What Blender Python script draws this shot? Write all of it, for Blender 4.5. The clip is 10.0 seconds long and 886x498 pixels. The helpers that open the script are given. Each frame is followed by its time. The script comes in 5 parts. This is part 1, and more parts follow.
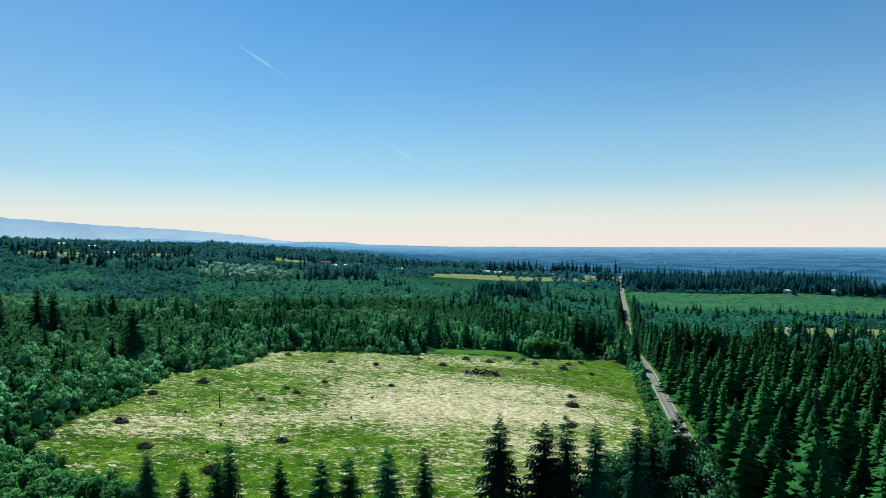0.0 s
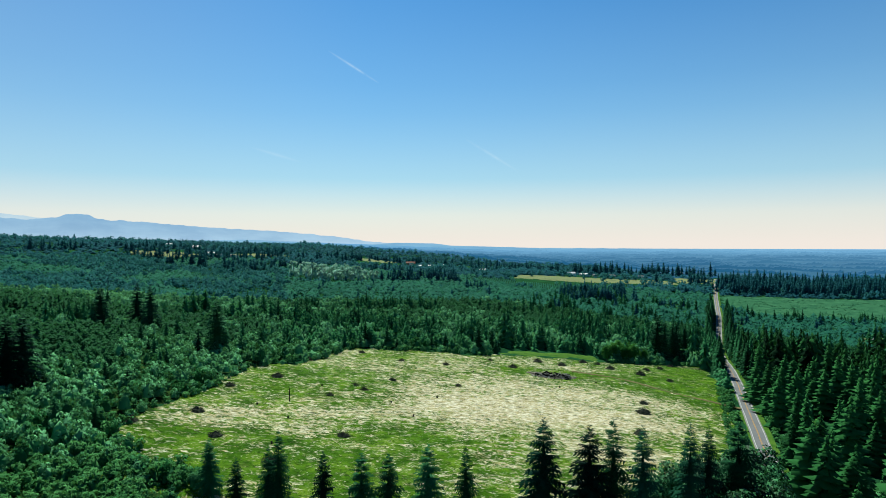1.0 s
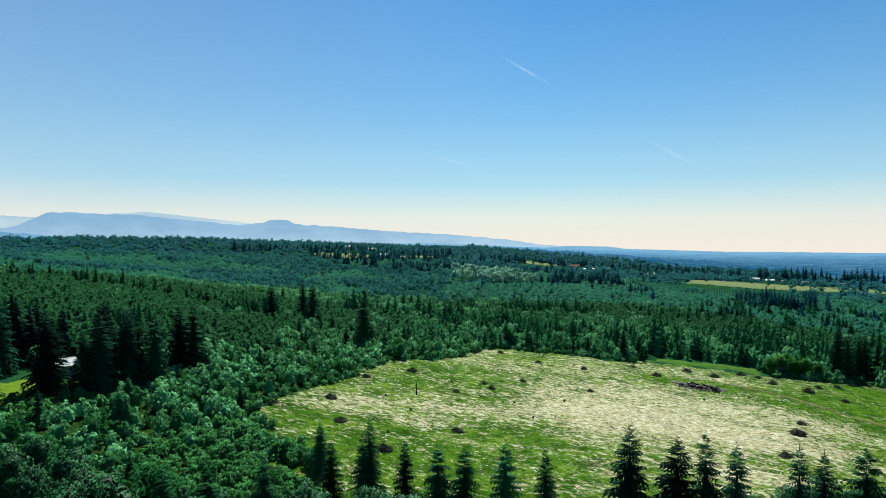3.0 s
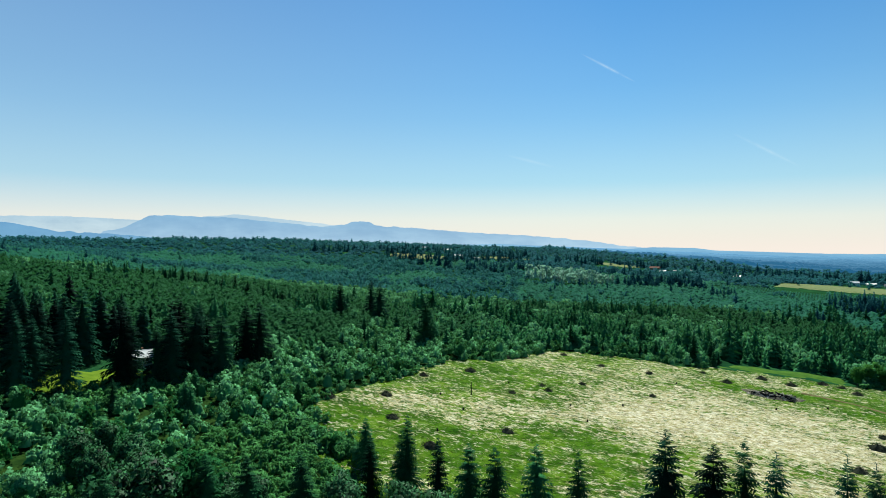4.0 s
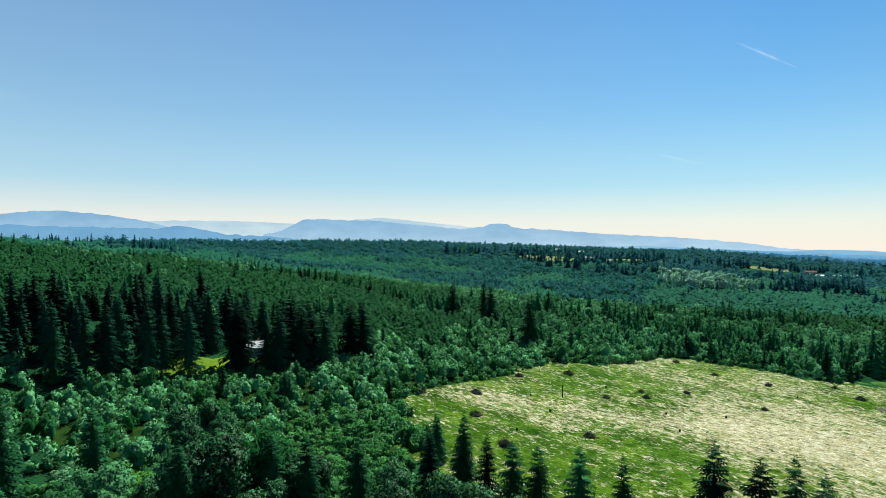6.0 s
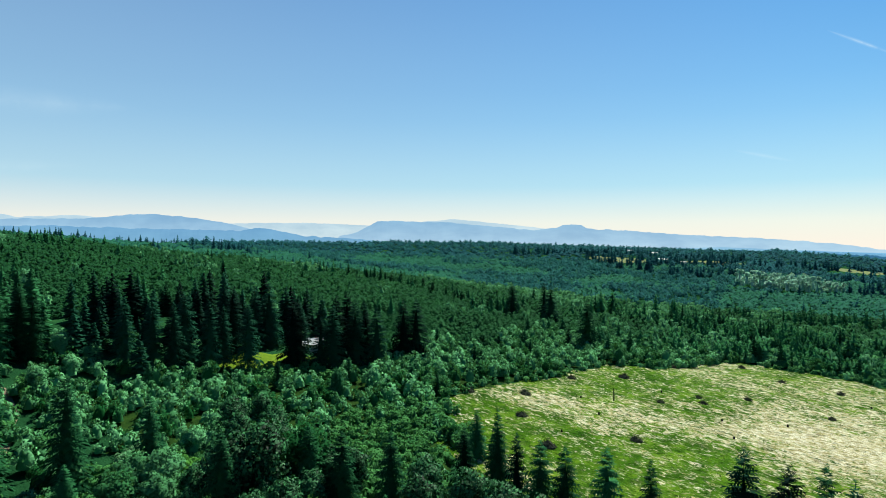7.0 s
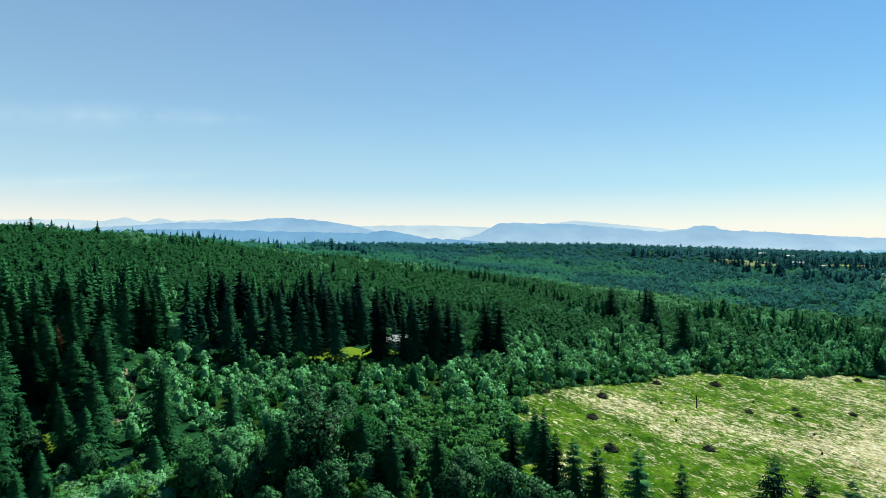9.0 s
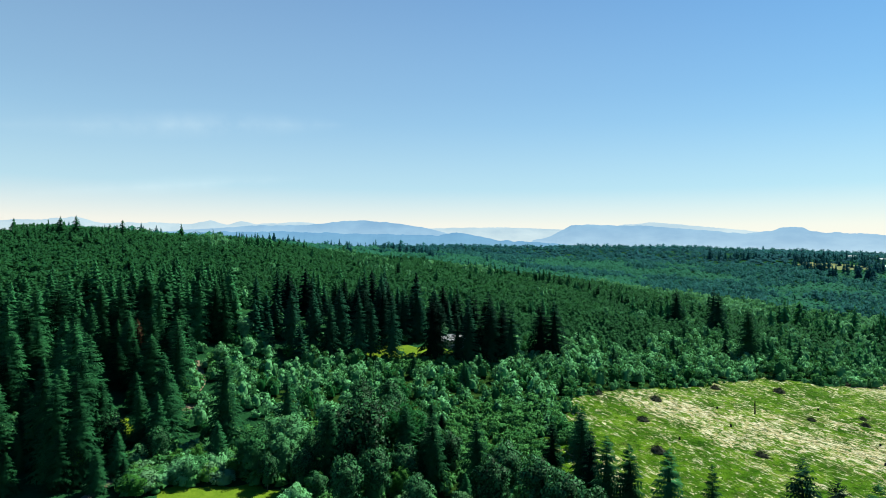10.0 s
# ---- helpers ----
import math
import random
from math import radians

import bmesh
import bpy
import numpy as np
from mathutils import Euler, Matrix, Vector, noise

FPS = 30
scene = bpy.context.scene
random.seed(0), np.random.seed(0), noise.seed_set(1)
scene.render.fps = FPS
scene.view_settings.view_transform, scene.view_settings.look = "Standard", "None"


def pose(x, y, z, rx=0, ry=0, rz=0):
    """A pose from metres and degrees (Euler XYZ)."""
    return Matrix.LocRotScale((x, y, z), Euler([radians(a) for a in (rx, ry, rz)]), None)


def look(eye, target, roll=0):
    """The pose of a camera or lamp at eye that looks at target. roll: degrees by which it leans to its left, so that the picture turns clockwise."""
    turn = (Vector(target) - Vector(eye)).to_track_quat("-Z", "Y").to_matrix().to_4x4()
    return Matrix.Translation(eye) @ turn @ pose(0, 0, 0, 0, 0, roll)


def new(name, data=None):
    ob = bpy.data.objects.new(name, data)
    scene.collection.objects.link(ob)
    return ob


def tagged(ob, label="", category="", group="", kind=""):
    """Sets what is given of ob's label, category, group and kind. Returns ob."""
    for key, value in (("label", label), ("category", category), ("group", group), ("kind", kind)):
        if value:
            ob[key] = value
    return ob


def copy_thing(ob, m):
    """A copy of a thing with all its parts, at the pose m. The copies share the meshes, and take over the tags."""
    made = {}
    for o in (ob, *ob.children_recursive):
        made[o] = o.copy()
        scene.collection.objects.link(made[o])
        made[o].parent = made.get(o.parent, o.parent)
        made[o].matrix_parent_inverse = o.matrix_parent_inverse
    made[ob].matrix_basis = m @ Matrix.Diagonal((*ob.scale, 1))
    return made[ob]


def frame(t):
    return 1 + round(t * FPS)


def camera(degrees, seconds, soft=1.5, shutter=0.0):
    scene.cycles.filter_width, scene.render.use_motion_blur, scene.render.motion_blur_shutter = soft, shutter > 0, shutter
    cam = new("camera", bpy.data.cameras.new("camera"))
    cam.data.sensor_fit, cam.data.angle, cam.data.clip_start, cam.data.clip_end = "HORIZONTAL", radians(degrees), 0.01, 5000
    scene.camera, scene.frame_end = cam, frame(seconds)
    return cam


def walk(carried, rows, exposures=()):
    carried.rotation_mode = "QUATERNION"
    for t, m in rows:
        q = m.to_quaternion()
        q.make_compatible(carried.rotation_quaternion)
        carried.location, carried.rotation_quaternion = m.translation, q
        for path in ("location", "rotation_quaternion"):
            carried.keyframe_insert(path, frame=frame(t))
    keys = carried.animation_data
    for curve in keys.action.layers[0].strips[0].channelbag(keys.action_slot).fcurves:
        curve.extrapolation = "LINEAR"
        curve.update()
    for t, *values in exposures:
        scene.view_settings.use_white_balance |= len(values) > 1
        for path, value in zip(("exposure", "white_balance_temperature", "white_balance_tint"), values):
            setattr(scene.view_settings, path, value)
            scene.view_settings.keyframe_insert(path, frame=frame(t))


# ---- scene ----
cam = camera(70.0, 10.0, soft=0.65)
METRES, EYE, TILT, LEAN, TURN = 100.0, 66.0, 1.32, 7.68, 0.0
ROWS = [
    (0.0, 0.0, 0.0, 0.0, 0.26, -2.01, -7.52),
    (0.5, 0.0494, 0.0045, 0.0038, 4.41, -2.48, -7.44),
    (1.0, 0.0985, 0.0109, 0.0081, 8.38, -2.94, -7.32),
    (1.5, 0.1482, 0.0195, 0.0113, 12.09, -3.33, -7.16),
    (2.0, 0.1962, 0.0291, 0.0141, 15.9, -3.7, -6.97),
    (2.5, 0.2438, 0.0416, 0.0174, 19.96, -4.13, -6.74),
    (3.0, 0.2913, 0.0566, 0.0208, 24.18, -4.56, -6.48),
    (4.5, 0.432, 0.1122, 0.0336, 34.63, -5.51, -5.69),
    (5.0, 0.4779, 0.1333, 0.0385, 37.72, -5.77, -5.41),
    (5.5, 0.5234, 0.1553, 0.0439, 40.85, -6.02, -5.12),
    (7.0, 0.6531, 0.2297, 0.0565, 50.74, -6.63, -4.07),
    (7.5, 0.6924, 0.2583, 0.0608, 53.93, -6.82, -3.73),
    (8.0, 0.7303, 0.2883, 0.0642, 57.15, -6.95, -3.39),
    (8.5, 0.7701, 0.3199, 0.0688, 59.91, -7.06, -3.08),
    (9.0, 0.8112, 0.3469, 0.0728, 61.84, -7.12, -2.85),
    (9.5, 0.8543, 0.3703, 0.0766, 64.8, -7.19, -2.52),
    (10.0, 0.9006, 0.3921, 0.081, 68.37, -7.21, -2.14),
]
walk(cam, [(t, pose(0, 0, EYE, TILT, LEAN, TURN) @ pose(METRES * x, METRES * y, METRES * z, 90 + pitch, roll, yaw)) for t, x, y, z, yaw, pitch, roll in ROWS], [(0.0, 0.82, 6030, -4), (3.0, 0.86, 6110, -4), (7.0, 0.98, 6300, -4), (10.0, 1.06, 6420, -4)])

# ---- world, sun ----
SUN_TURN, SUN_UP = 21.0, 51.0
world = bpy.data.worlds.new("sky")
scene.world = world
world.use_nodes = True
wn = world.node_tree.nodes
wl = world.node_tree.links
sky = wn.new("ShaderNodeTexSky")
sky.sky_type = "NISHITA"
sky.sun_disc = False
sky.sun_elevation, sky.sun_rotation = radians(SUN_UP), radians(-SUN_TURN)
sky.altitude, sky.air_density, sky.dust_density, sky.ozone_density = 300, 1.0, 0.5, 1.0
deep = wn.new("ShaderNodeHueSaturation")
deep.inputs["Saturation"].default_value = 1.65
clear = wn.new("ShaderNodeMix")
clear.data_type, clear.blend_type = "RGBA", "MULTIPLY"
clear.inputs[0].default_value = 1.0
clear.inputs[7].default_value = (0.61, 0.96, 1.09, 1)
wl.new(sky.outputs[0], deep.inputs["Color"])
wl.new(deep.outputs[0], clear.inputs[6])
# milky air low over the horizon
aim = wn.new("ShaderNodeSeparateXYZ")
wl.new(wn.new("ShaderNodeTexCoord").outputs["Generated"], aim.inputs[0])
milk = wn.new("ShaderNodeValToRGB")
warm = wn.new("ShaderNodeValToRGB")
for ramp, stops in ((milk, ((0.0, (0.97,) * 3), (0.05, (0.8,) * 3), (0.13, (0.62,) * 3), (0.24, (0.36,) * 3), (0.5, (0.0,) * 3))), (warm, ((0.0, (1.10, 0.89, 0.82)), (0.045, (1.04, 0.90, 0.86)), (0.10, (0.62, 0.77, 0.91)), (0.2, (0.50, 0.70, 0.92))))):
    while len(ramp.color_ramp.elements) < len(stops):
        ramp.color_ramp.elements.new(0.5)
    for el, (p, v) in zip(ramp.color_ramp.elements, stops):
        el.position, el.color = p, (*v, 1)
wl.new(aim.outputs[2], warm.inputs[0])
bright = wn.new("ShaderNodeVectorMath")
bright.operation = "SCALE"
bright.inputs["Scale"].default_value = 9.8
wl.new(warm.outputs[0], bright.inputs[0])
wl.new(aim.outputs[2], milk.inputs[0])
# thin high cloud thickening towards the west
west = wn.new("ShaderNodeMapRange")
west.inputs[1].default_value, west.inputs[2].default_value, west.inputs[4].default_value = -0.25, -1.0, 0.42
wl.new(aim.outputs[0], west.inputs[0])
cirrus = wn.new("ShaderNodeMix")
cirrus.data_type = "RGBA"
wl.new(west.outputs[0], cirrus.inputs[0])
wl.new(clear.outputs[2], cirrus.inputs[6])
cirrus.inputs[7].default_value = (4.1, 4.8, 6.3, 1)
east = wn.new("ShaderNodeMapRange")
east.inputs[1].default_value, east.inputs[2].default_value, east.inputs[3].default_value, east.inputs[4].default_value = -0.35, 0.6, 1.0, 0.84
wl.new(aim.outputs[0], east.inputs[0])
deeper = wn.new("ShaderNodeVectorMath")
deeper.operation = "SCALE"
wl.new(cirrus.outputs[2], deeper.inputs[0])
wl.new(east.outputs[0], deeper.inputs["Scale"])
veil = wn.new("ShaderNodeMix")
veil.data_type = "RGBA"
wl.new(milk.outputs[0], veil.inputs[0])
wl.new(deeper.outputs[0], veil.inputs[6])
wl.new(bright.outputs[0], veil.inputs[7])
wl.new(veil.outputs[2], wn["Background"].inputs[0])
wn["Background"].inputs[1].default_value = 0.052
sun = new("sun", bpy.data.lights.new("sun", "SUN"))
sun.data.energy, sun.data.angle, sun.data.color = 5.0, radians(0.55), (1.0, 0.95, 0.85)
sun_way = Vector((-math.sin(radians(SUN_TURN)) * math.cos(radians(SUN_UP)), math.cos(radians(SUN_TURN)) * math.cos(radians(SUN_UP)), math.sin(radians(SUN_UP))))
sun.matrix_world = look(sun_way * 400, (0, 0, 0))


# ---- materials ----
class Nodes:
    """A small builder of node materials."""

    def __init__(self, name):
        self.m = bpy.data.materials.new(name)
        self.m.use_nodes = True
        self.t = self.m.node_tree
        self.b = self.t.nodes["Principled BSDF"]
        self.out = self.t.nodes["Material Output"]
        self.place = self.t.nodes.new("ShaderNodeNewGeometry").outputs["Position"]

    def node(self, kind, links=(), operation="", blend_type=""):
        n = self.t.nodes.new(kind)
        if operation:
            n.operation = operation
        if blend_type:
            n.data_type, n.blend_type = "RGBA", blend_type
        for k, v in links:
            if hasattr(v, "is_output"):
                self.t.links.new(v, n.inputs[k])
            else:
                n.inputs[k].default_value = v
        return n

    def scaled(self, s):
        return self.node("ShaderNodeVectorMath", [(0, self.place), (1, s)], operation="MULTIPLY").outputs[0]

    def noise(self, scale, detail=3.0, rough=0.55, stretch=None, warp=0.0):
        v = self.scaled(stretch) if stretch else self.place
        return self.node("ShaderNodeTexNoise", [("Vector", v), ("Scale", scale), ("Detail", detail), ("Roughness", rough), ("Distortion", warp)]).outputs[0]

    def ramp(self, fac, stops):
        n = self.node("ShaderNodeValToRGB", [(0, fac)])
        e = n.color_ramp.elements
        while len(e) < len(stops):
            e.new(0.5)
        for el, (p, c) in zip(e, stops):
            el.position = p
            el.color = (*c, 1) if len(c) == 3 else c
        return n.outputs[0]

    def mix(self, fac, a, b, blend="MIX"):
        n = self.node("ShaderNodeMix", blend_type=blend)
        for k, v in ((0, fac), (6, a), (7, b)):
            if hasattr(v, "is_output"):
                self.t.links.new(v, n.inputs[k])
            else:
                n.inputs[k].default_value = v if k == 0 else (*v, 1)
        return n.outputs[2]

    def value(self, op, a, b=0.5):
        return self.node("ShaderNodeMath", [(0, a), (1, b)], operation=op).outputs[0]

    def set(self, colour, rough=0.8, metal=0.0, spec=0.3):
        if hasattr(colour, "is_output"):
            self.t.links.new(colour, self.b.inputs["Base Color"])
        else:
            self.b.inputs["Base Color"].default_value = (*colour, 1)
        self.b.inputs["Roughness"].default_value = rough
        self.b.inputs["Metallic"].default_value = metal
        self.b.inputs["Specular IOR Level"].default_value = spec
        return self

    def bump(self, h, strength=0.5, dist=0.1):
        n = self.node("ShaderNodeBump", [("Height", h), ("Strength", strength), ("Distance", dist)])
        self.t.links.new(n.outputs[0], self.b.inputs["Normal"])
        return self


def foliage(name, dark, light, through_light=0.3, patch=0.12, spec=0.02, rough=0.85, grain=0.35, vary=0.5):
    """Leaves: tinted from plant to plant and from spray to spray, letting some light through."""
    n = Nodes(name)
    rnd = n.node("ShaderNodeObjectInfo").outputs["Random"]
    isl = n.node("ShaderNodeNewGeometry").outputs["Random Per Island"]
    tone = n.node("ShaderNodeAttribute")
    tone.attribute_name = "tone"
    rnd = n.value("ADD", rnd, tone.outputs["Fac"])
    big = n.noise(patch, 2.0)
    f = n.value("ADD", n.value("MULTIPLY", big, 0.9), n.value("MULTIPLY", rnd, vary))
    f = n.value("ADD", f, n.value("MULTIPLY", isl, grain))
    f = n.value("SUBTRACT", f, vary / 2 + grain / 2 - 0.05)
    col = n.ramp(f, [(0.0, dark), (0.55, tuple((a + b) / 2 for a, b in zip(dark, light))), (1.0, light)])
    n.set(col, rough, 0, spec)
    tr = n.node("ShaderNodeBsdfTranslucent", [(0, n.mix(0.35, col, (light[0] * 1.5, light[1] * 1.5, light[2] * 0.8)))])
    mx = n.node("ShaderNodeMixShader", [(0, through_light), (1, n.b.outputs[0]), (2, tr.outputs[0])])
    n.t.links.new(mx.outputs[0], n.out.inputs[0])
    return n.m


def plain(name, a, b, scale, rough=0.8, metal=0.0, spec=0.05, bump=0.0, stretch=None):
    n = Nodes(name)
    f = n.noise(scale, 5.0, 0.6, stretch)
    n.set(n.ramp(f, [(0.3, a), (0.7, b)]), rough, metal, spec)
    if bump:
        n.bump(n.noise(scale * 3, 4.0), 0.6, bump)
    return n.m


FIR = foliage("fir_needles", (0.0012, 0.013, 0.0058), (0.030, 0.128, 0.046), 0.10, 0.10, grain=0.15, vary=0.9)
# darker copy of the fir needles: the stand's shade put into the colour
SHADED_FIR = foliage("shaded_fir_needles", (0.0006, 0.0075, 0.0050), (0.0135, 0.069, 0.036), 0.08, 0.10, grain=0.15, vary=0.9)
FIR_GREEN = foliage("fresh_fir_needles", (0.001312, 0.012, 0.004), (0.02362, 0.0944, 0.024), 0.10, 0.08, grain=0.15, vary=1.0)
FIR_YOUNG = foliage("young_fir_needles", (0.0062, 0.0385, 0.0155), (0.0262, 0.0985, 0.0350), 0.3, 0.03, grain=0.08, vary=0.4)
FIR_HALF = foliage("half_grown_fir_needles", (0.012, 0.066, 0.028), (0.060, 0.215, 0.082), 0.3, 0.04, grain=0.12, vary=0.9)
# stands farther off: bluer, with the air's haze painted into the needles
FIR_FAR = foliage("haze_tinted_fir_needles", (0.012, 0.076, 0.056), (0.040, 0.156, 0.100), 0.4, 0.02, grain=0.12, vary=0.4)
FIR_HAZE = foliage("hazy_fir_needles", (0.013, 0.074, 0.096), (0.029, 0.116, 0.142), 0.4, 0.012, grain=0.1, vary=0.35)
FIR_BELT = foliage("haze_tinted_dark_firs", (0.0060, 0.048, 0.062), (0.022, 0.094, 0.112), 0.3, 0.02, grain=0.1, vary=0.4)
# full grain paints leaf glints as pale sprays over near-black ones
BROAD_LEAVES = foliage("glint_speckled_leaves", (0.000656, 0.008, 0.0032), (0.04723, 0.16, 0.06), 0.06, 0.15, grain=1.0, vary=0.3, spec=0.03, rough=0.5)
ALDER = foliage("alder_leaves", (0.0105, 0.0660, 0.0170), (0.134, 0.345, 0.150), 0.14, 0.05, grain=0.12, vary=1.0)
WILLOW = foliage("willow_leaves", (0.042, 0.116, 0.050), (0.145, 0.300, 0.140), 0.14, 0.05, grain=0.12, vary=0.7)
MAPLE = foliage("maple_leaves", (0.01443, 0.076, 0.0128), (0.082, 0.22, 0.04), 0.18, 0.05, grain=0.12, vary=0.8)
SHRUB = foliage("shrub_leaves", (0.0105, 0.0656, 0.0176), (0.07544, 0.212, 0.0624), 0.18, 0.2, grain=0.25)
# far broadleaf: the same air haze painted into the leaf colour
ALDER_FAR = foliage("haze_tinted_broadleaf", (0.014, 0.080, 0.036), (0.120, 0.300, 0.145), 0.3, 0.03, grain=0.1, vary=0.8)
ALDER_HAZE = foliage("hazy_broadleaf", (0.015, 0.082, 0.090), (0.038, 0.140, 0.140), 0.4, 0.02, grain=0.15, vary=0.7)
PALE_GROVE = foliage("pale_grove_leaves", (0.10, 0.26, 0.20), (0.33, 0.51, 0.41), 0.25, 0.08)
LOW_CROP = foliage("low_crop_leaves", (0.012, 0.070, 0.034), (0.064, 0.196, 0.094), 0.25, 0.06)
FIR_DEAD = foliage("rust_red_needles", (0.016, 0.01064, 0.0064), (0.08, 0.04, 0.024), 0.1)
BARK = plain("bark", (0.02666, 0.02026, 0.01494), (0.06934, 0.056, 0.04534), 2.2, 0.95, bump=0.05, stretch=(1, 1, 0.25))
BARK_GREY = plain("grey_bark", (0.08536, 0.08, 0.06934), (0.1814, 0.1706, 0.1546), 2.0, 0.9, bump=0.03, stretch=(1, 1, 0.3))
BRUSH = plain("dead_branches", (0.01386, 0.01706, 0.01066), (0.06934, 0.07466, 0.05334), 1.3, 1.0, spec=0.0)
CHARRED = plain("charred_log", (0.004266, 0.004266, 0.0048), (0.01866, 0.01814, 0.01814), 1.6, 0.9, bump=0.04)
WEATHERED = plain("weathered_log", (0.1706, 0.16, 0.1386), (0.32, 0.304, 0.2666), 1.8, 0.9, bump=0.03)
ASHES = plain("ash_soil", (0.02666, 0.0256, 0.02026), (0.1334, 0.12, 0.09064), 0.5, 0.95)


def ground_material():
    n = Nodes("forest_floor")
    c = n.ramp(n.noise(0.05, 6.0, 0.65), [(0.3, (0.007, 0.029, 0.012)), (0.55, (0.015, 0.056, 0.020)), (0.8, (0.032, 0.090, 0.028))])
    c = n.mix(n.ramp(n.noise(0.9, 5.0), [(0.5, (0, 0, 0)), (0.75, (0.5333, 0.5333, 0.5333))]), c, (0.013, 0.040, 0.014))
    n.set(c, 1.0, 0, 0.0).bump(n.noise(1.5, 5.0), 0.8, 0.5)
    return n.m


def meadow_material():
    """Mown hay lying in thin pale wisps over fresh green grass."""
    n = Nodes("hay_meadow")
    along = (0.7, 1.15, 1.0)
    hay = n.node("ShaderNodeAttribute")
    hay.attribute_name = "hay"
    green = n.ramp(n.noise(0.10, 7.0, 0.7), [(0.3, (0.012, 0.050, 0.0015)), (0.48, (0.048, 0.122, 0.0045)), (0.66, (0.132, 0.228, 0.014))])
    # the straw's darkest stop paints shading into the creases of the hay
    straw = n.ramp(n.noise(0.6, 6.0, 0.7, along), [(0.28, (0.144, 0.152, 0.032)), (0.42, (0.368, 0.312, 0.136)), (0.6, (0.67, 0.625, 0.46))])
    streak = n.noise(0.42, 9.0, 0.72, along, 0.8)
    wisp = n.noise(0.8, 6.0, 0.65, (0.6, 1.25, 1.0), 1.5)
    s = n.value("ADD", n.value("MULTIPLY", hay.outputs["Fac"], 1.3), n.value("MULTIPLY", n.value("SUBTRACT", streak, 0.5), 4.6))
    s = n.value("ADD", s, n.value("MULTIPLY", n.value("SUBTRACT", wisp, 0.48), 2.6))
    f = n.ramp(n.value("MULTIPLY", s, 0.5), [(0.24, (0, 0, 0)), (0.50, (1, 1, 1))])
    c = n.mix(f, green, straw)
    soil = n.ramp(n.noise(0.05, 5.0, 0.6, (1.0, 1.6, 1)), [(0.60, (0, 0, 0)), (0.72, (0.4, 0.4, 0.4))])
    c = n.mix(soil, c, (0.16, 0.136, 0.056))
    # dark green flecks strewn over hay and grass
    dark_fleck = n.ramp(n.noise(0.45, 8.0, 0.75, along, 0.5), [(0.36, (0.85, 0.85, 0.85)), (0.47, (0, 0, 0))])
    c = n.mix(dark_fleck, c, (0.0128, 0.036, 0.0016))
    # thin shadows between the swathes and glints on single stalks, painted as colour
    swathe_shadow = n.ramp(n.noise(1.1, 6.0, 0.75, along, 0.6), [(0.34, (0.8, 0.8, 0.8)), (0.46, (0, 0, 0))])
    c = n.mix(swathe_shadow, c, (0.008, 0.0208, 0.0024))
    stalk_glint = n.ramp(n.noise(1.7, 5.0, 0.7, along, 0.4), [(0.56, (0, 0, 0)), (0.66, (0.8, 0.8, 0.8))])
    c = n.mix(n.value("MULTIPLY", stalk_glint, f), c, (0.704, 0.656, 0.512))
    n.set(c, 0.95, 0, 0.02)
    n.bump(n.value("ADD", n.noise(0.7, 6.0, 0.7, along), n.noise(2.5, 5.0)), 1.0, 0.8)
    return n.m


def lawn_material(name, a, b):
    n = Nodes(name)
    c = n.ramp(n.noise(0.3, 6.0, 0.65), [(0.3, a), (0.7, b)])
    n.set(c, 0.95, 0, 0.02).bump(n.noise(2.0, 5.0), 0.7, 0.2)
    return n.m


def asphalt_material():
    n = Nodes("asphalt")
    c = n.ramp(n.noise(0.7, 6.0, 0.7), [(0.3, (0.056, 0.0576, 0.05974)), (0.7, (0.088, 0.08856, 0.0896))])
    c = n.mix(n.ramp(n.noise(0.12, 3.0), [(0.55, (0, 0, 0)), (0.7, (0.4, 0.4, 0.4))]), c, (0.04534, 0.0464, 0.04906))
    n.set(c, 0.8, 0, 0.4).bump(n.noise(14, 3.0), 0.3, 0.02)
    return n.m


def haze_glow_material(name, near, far, lit):
    """Far country, with the air's haze painted as a glow that pales with distance."""
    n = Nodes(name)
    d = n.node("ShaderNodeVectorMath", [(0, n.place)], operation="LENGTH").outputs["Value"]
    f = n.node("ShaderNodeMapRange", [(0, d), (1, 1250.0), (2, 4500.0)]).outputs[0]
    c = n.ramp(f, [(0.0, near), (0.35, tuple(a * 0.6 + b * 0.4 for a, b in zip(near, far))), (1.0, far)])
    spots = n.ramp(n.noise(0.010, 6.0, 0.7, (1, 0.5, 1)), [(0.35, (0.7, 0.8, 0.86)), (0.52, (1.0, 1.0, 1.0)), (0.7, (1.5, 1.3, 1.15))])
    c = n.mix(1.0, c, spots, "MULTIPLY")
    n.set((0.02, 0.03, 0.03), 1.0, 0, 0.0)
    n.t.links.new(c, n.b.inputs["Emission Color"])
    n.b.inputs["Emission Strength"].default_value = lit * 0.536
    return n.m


GROUND = ground_material()
MEADOW = meadow_material()
LAWN = lawn_material("lawn_grass", (0.06934, 0.1226, 0.008536), (0.1174, 0.176, 0.016))
VERGE = lawn_material("verge_grass", (0.024, 0.06934, 0.008536), (0.064, 0.1226, 0.016))
CROP = plain("crop_field", (0.010, 0.050, 0.026), (0.052, 0.136, 0.064), 0.13, 0.95, spec=0.0, bump=0.3, stretch=(0.45, 2.6, 1))
HAYFIELD = lawn_material("dry_hayfield", (0.08, 0.1174, 0.04266), (0.16, 0.1706, 0.08))
DIRT = plain("dirt", (0.1174, 0.088, 0.05866), (0.192, 0.1546, 0.112), 0.6, 0.95)
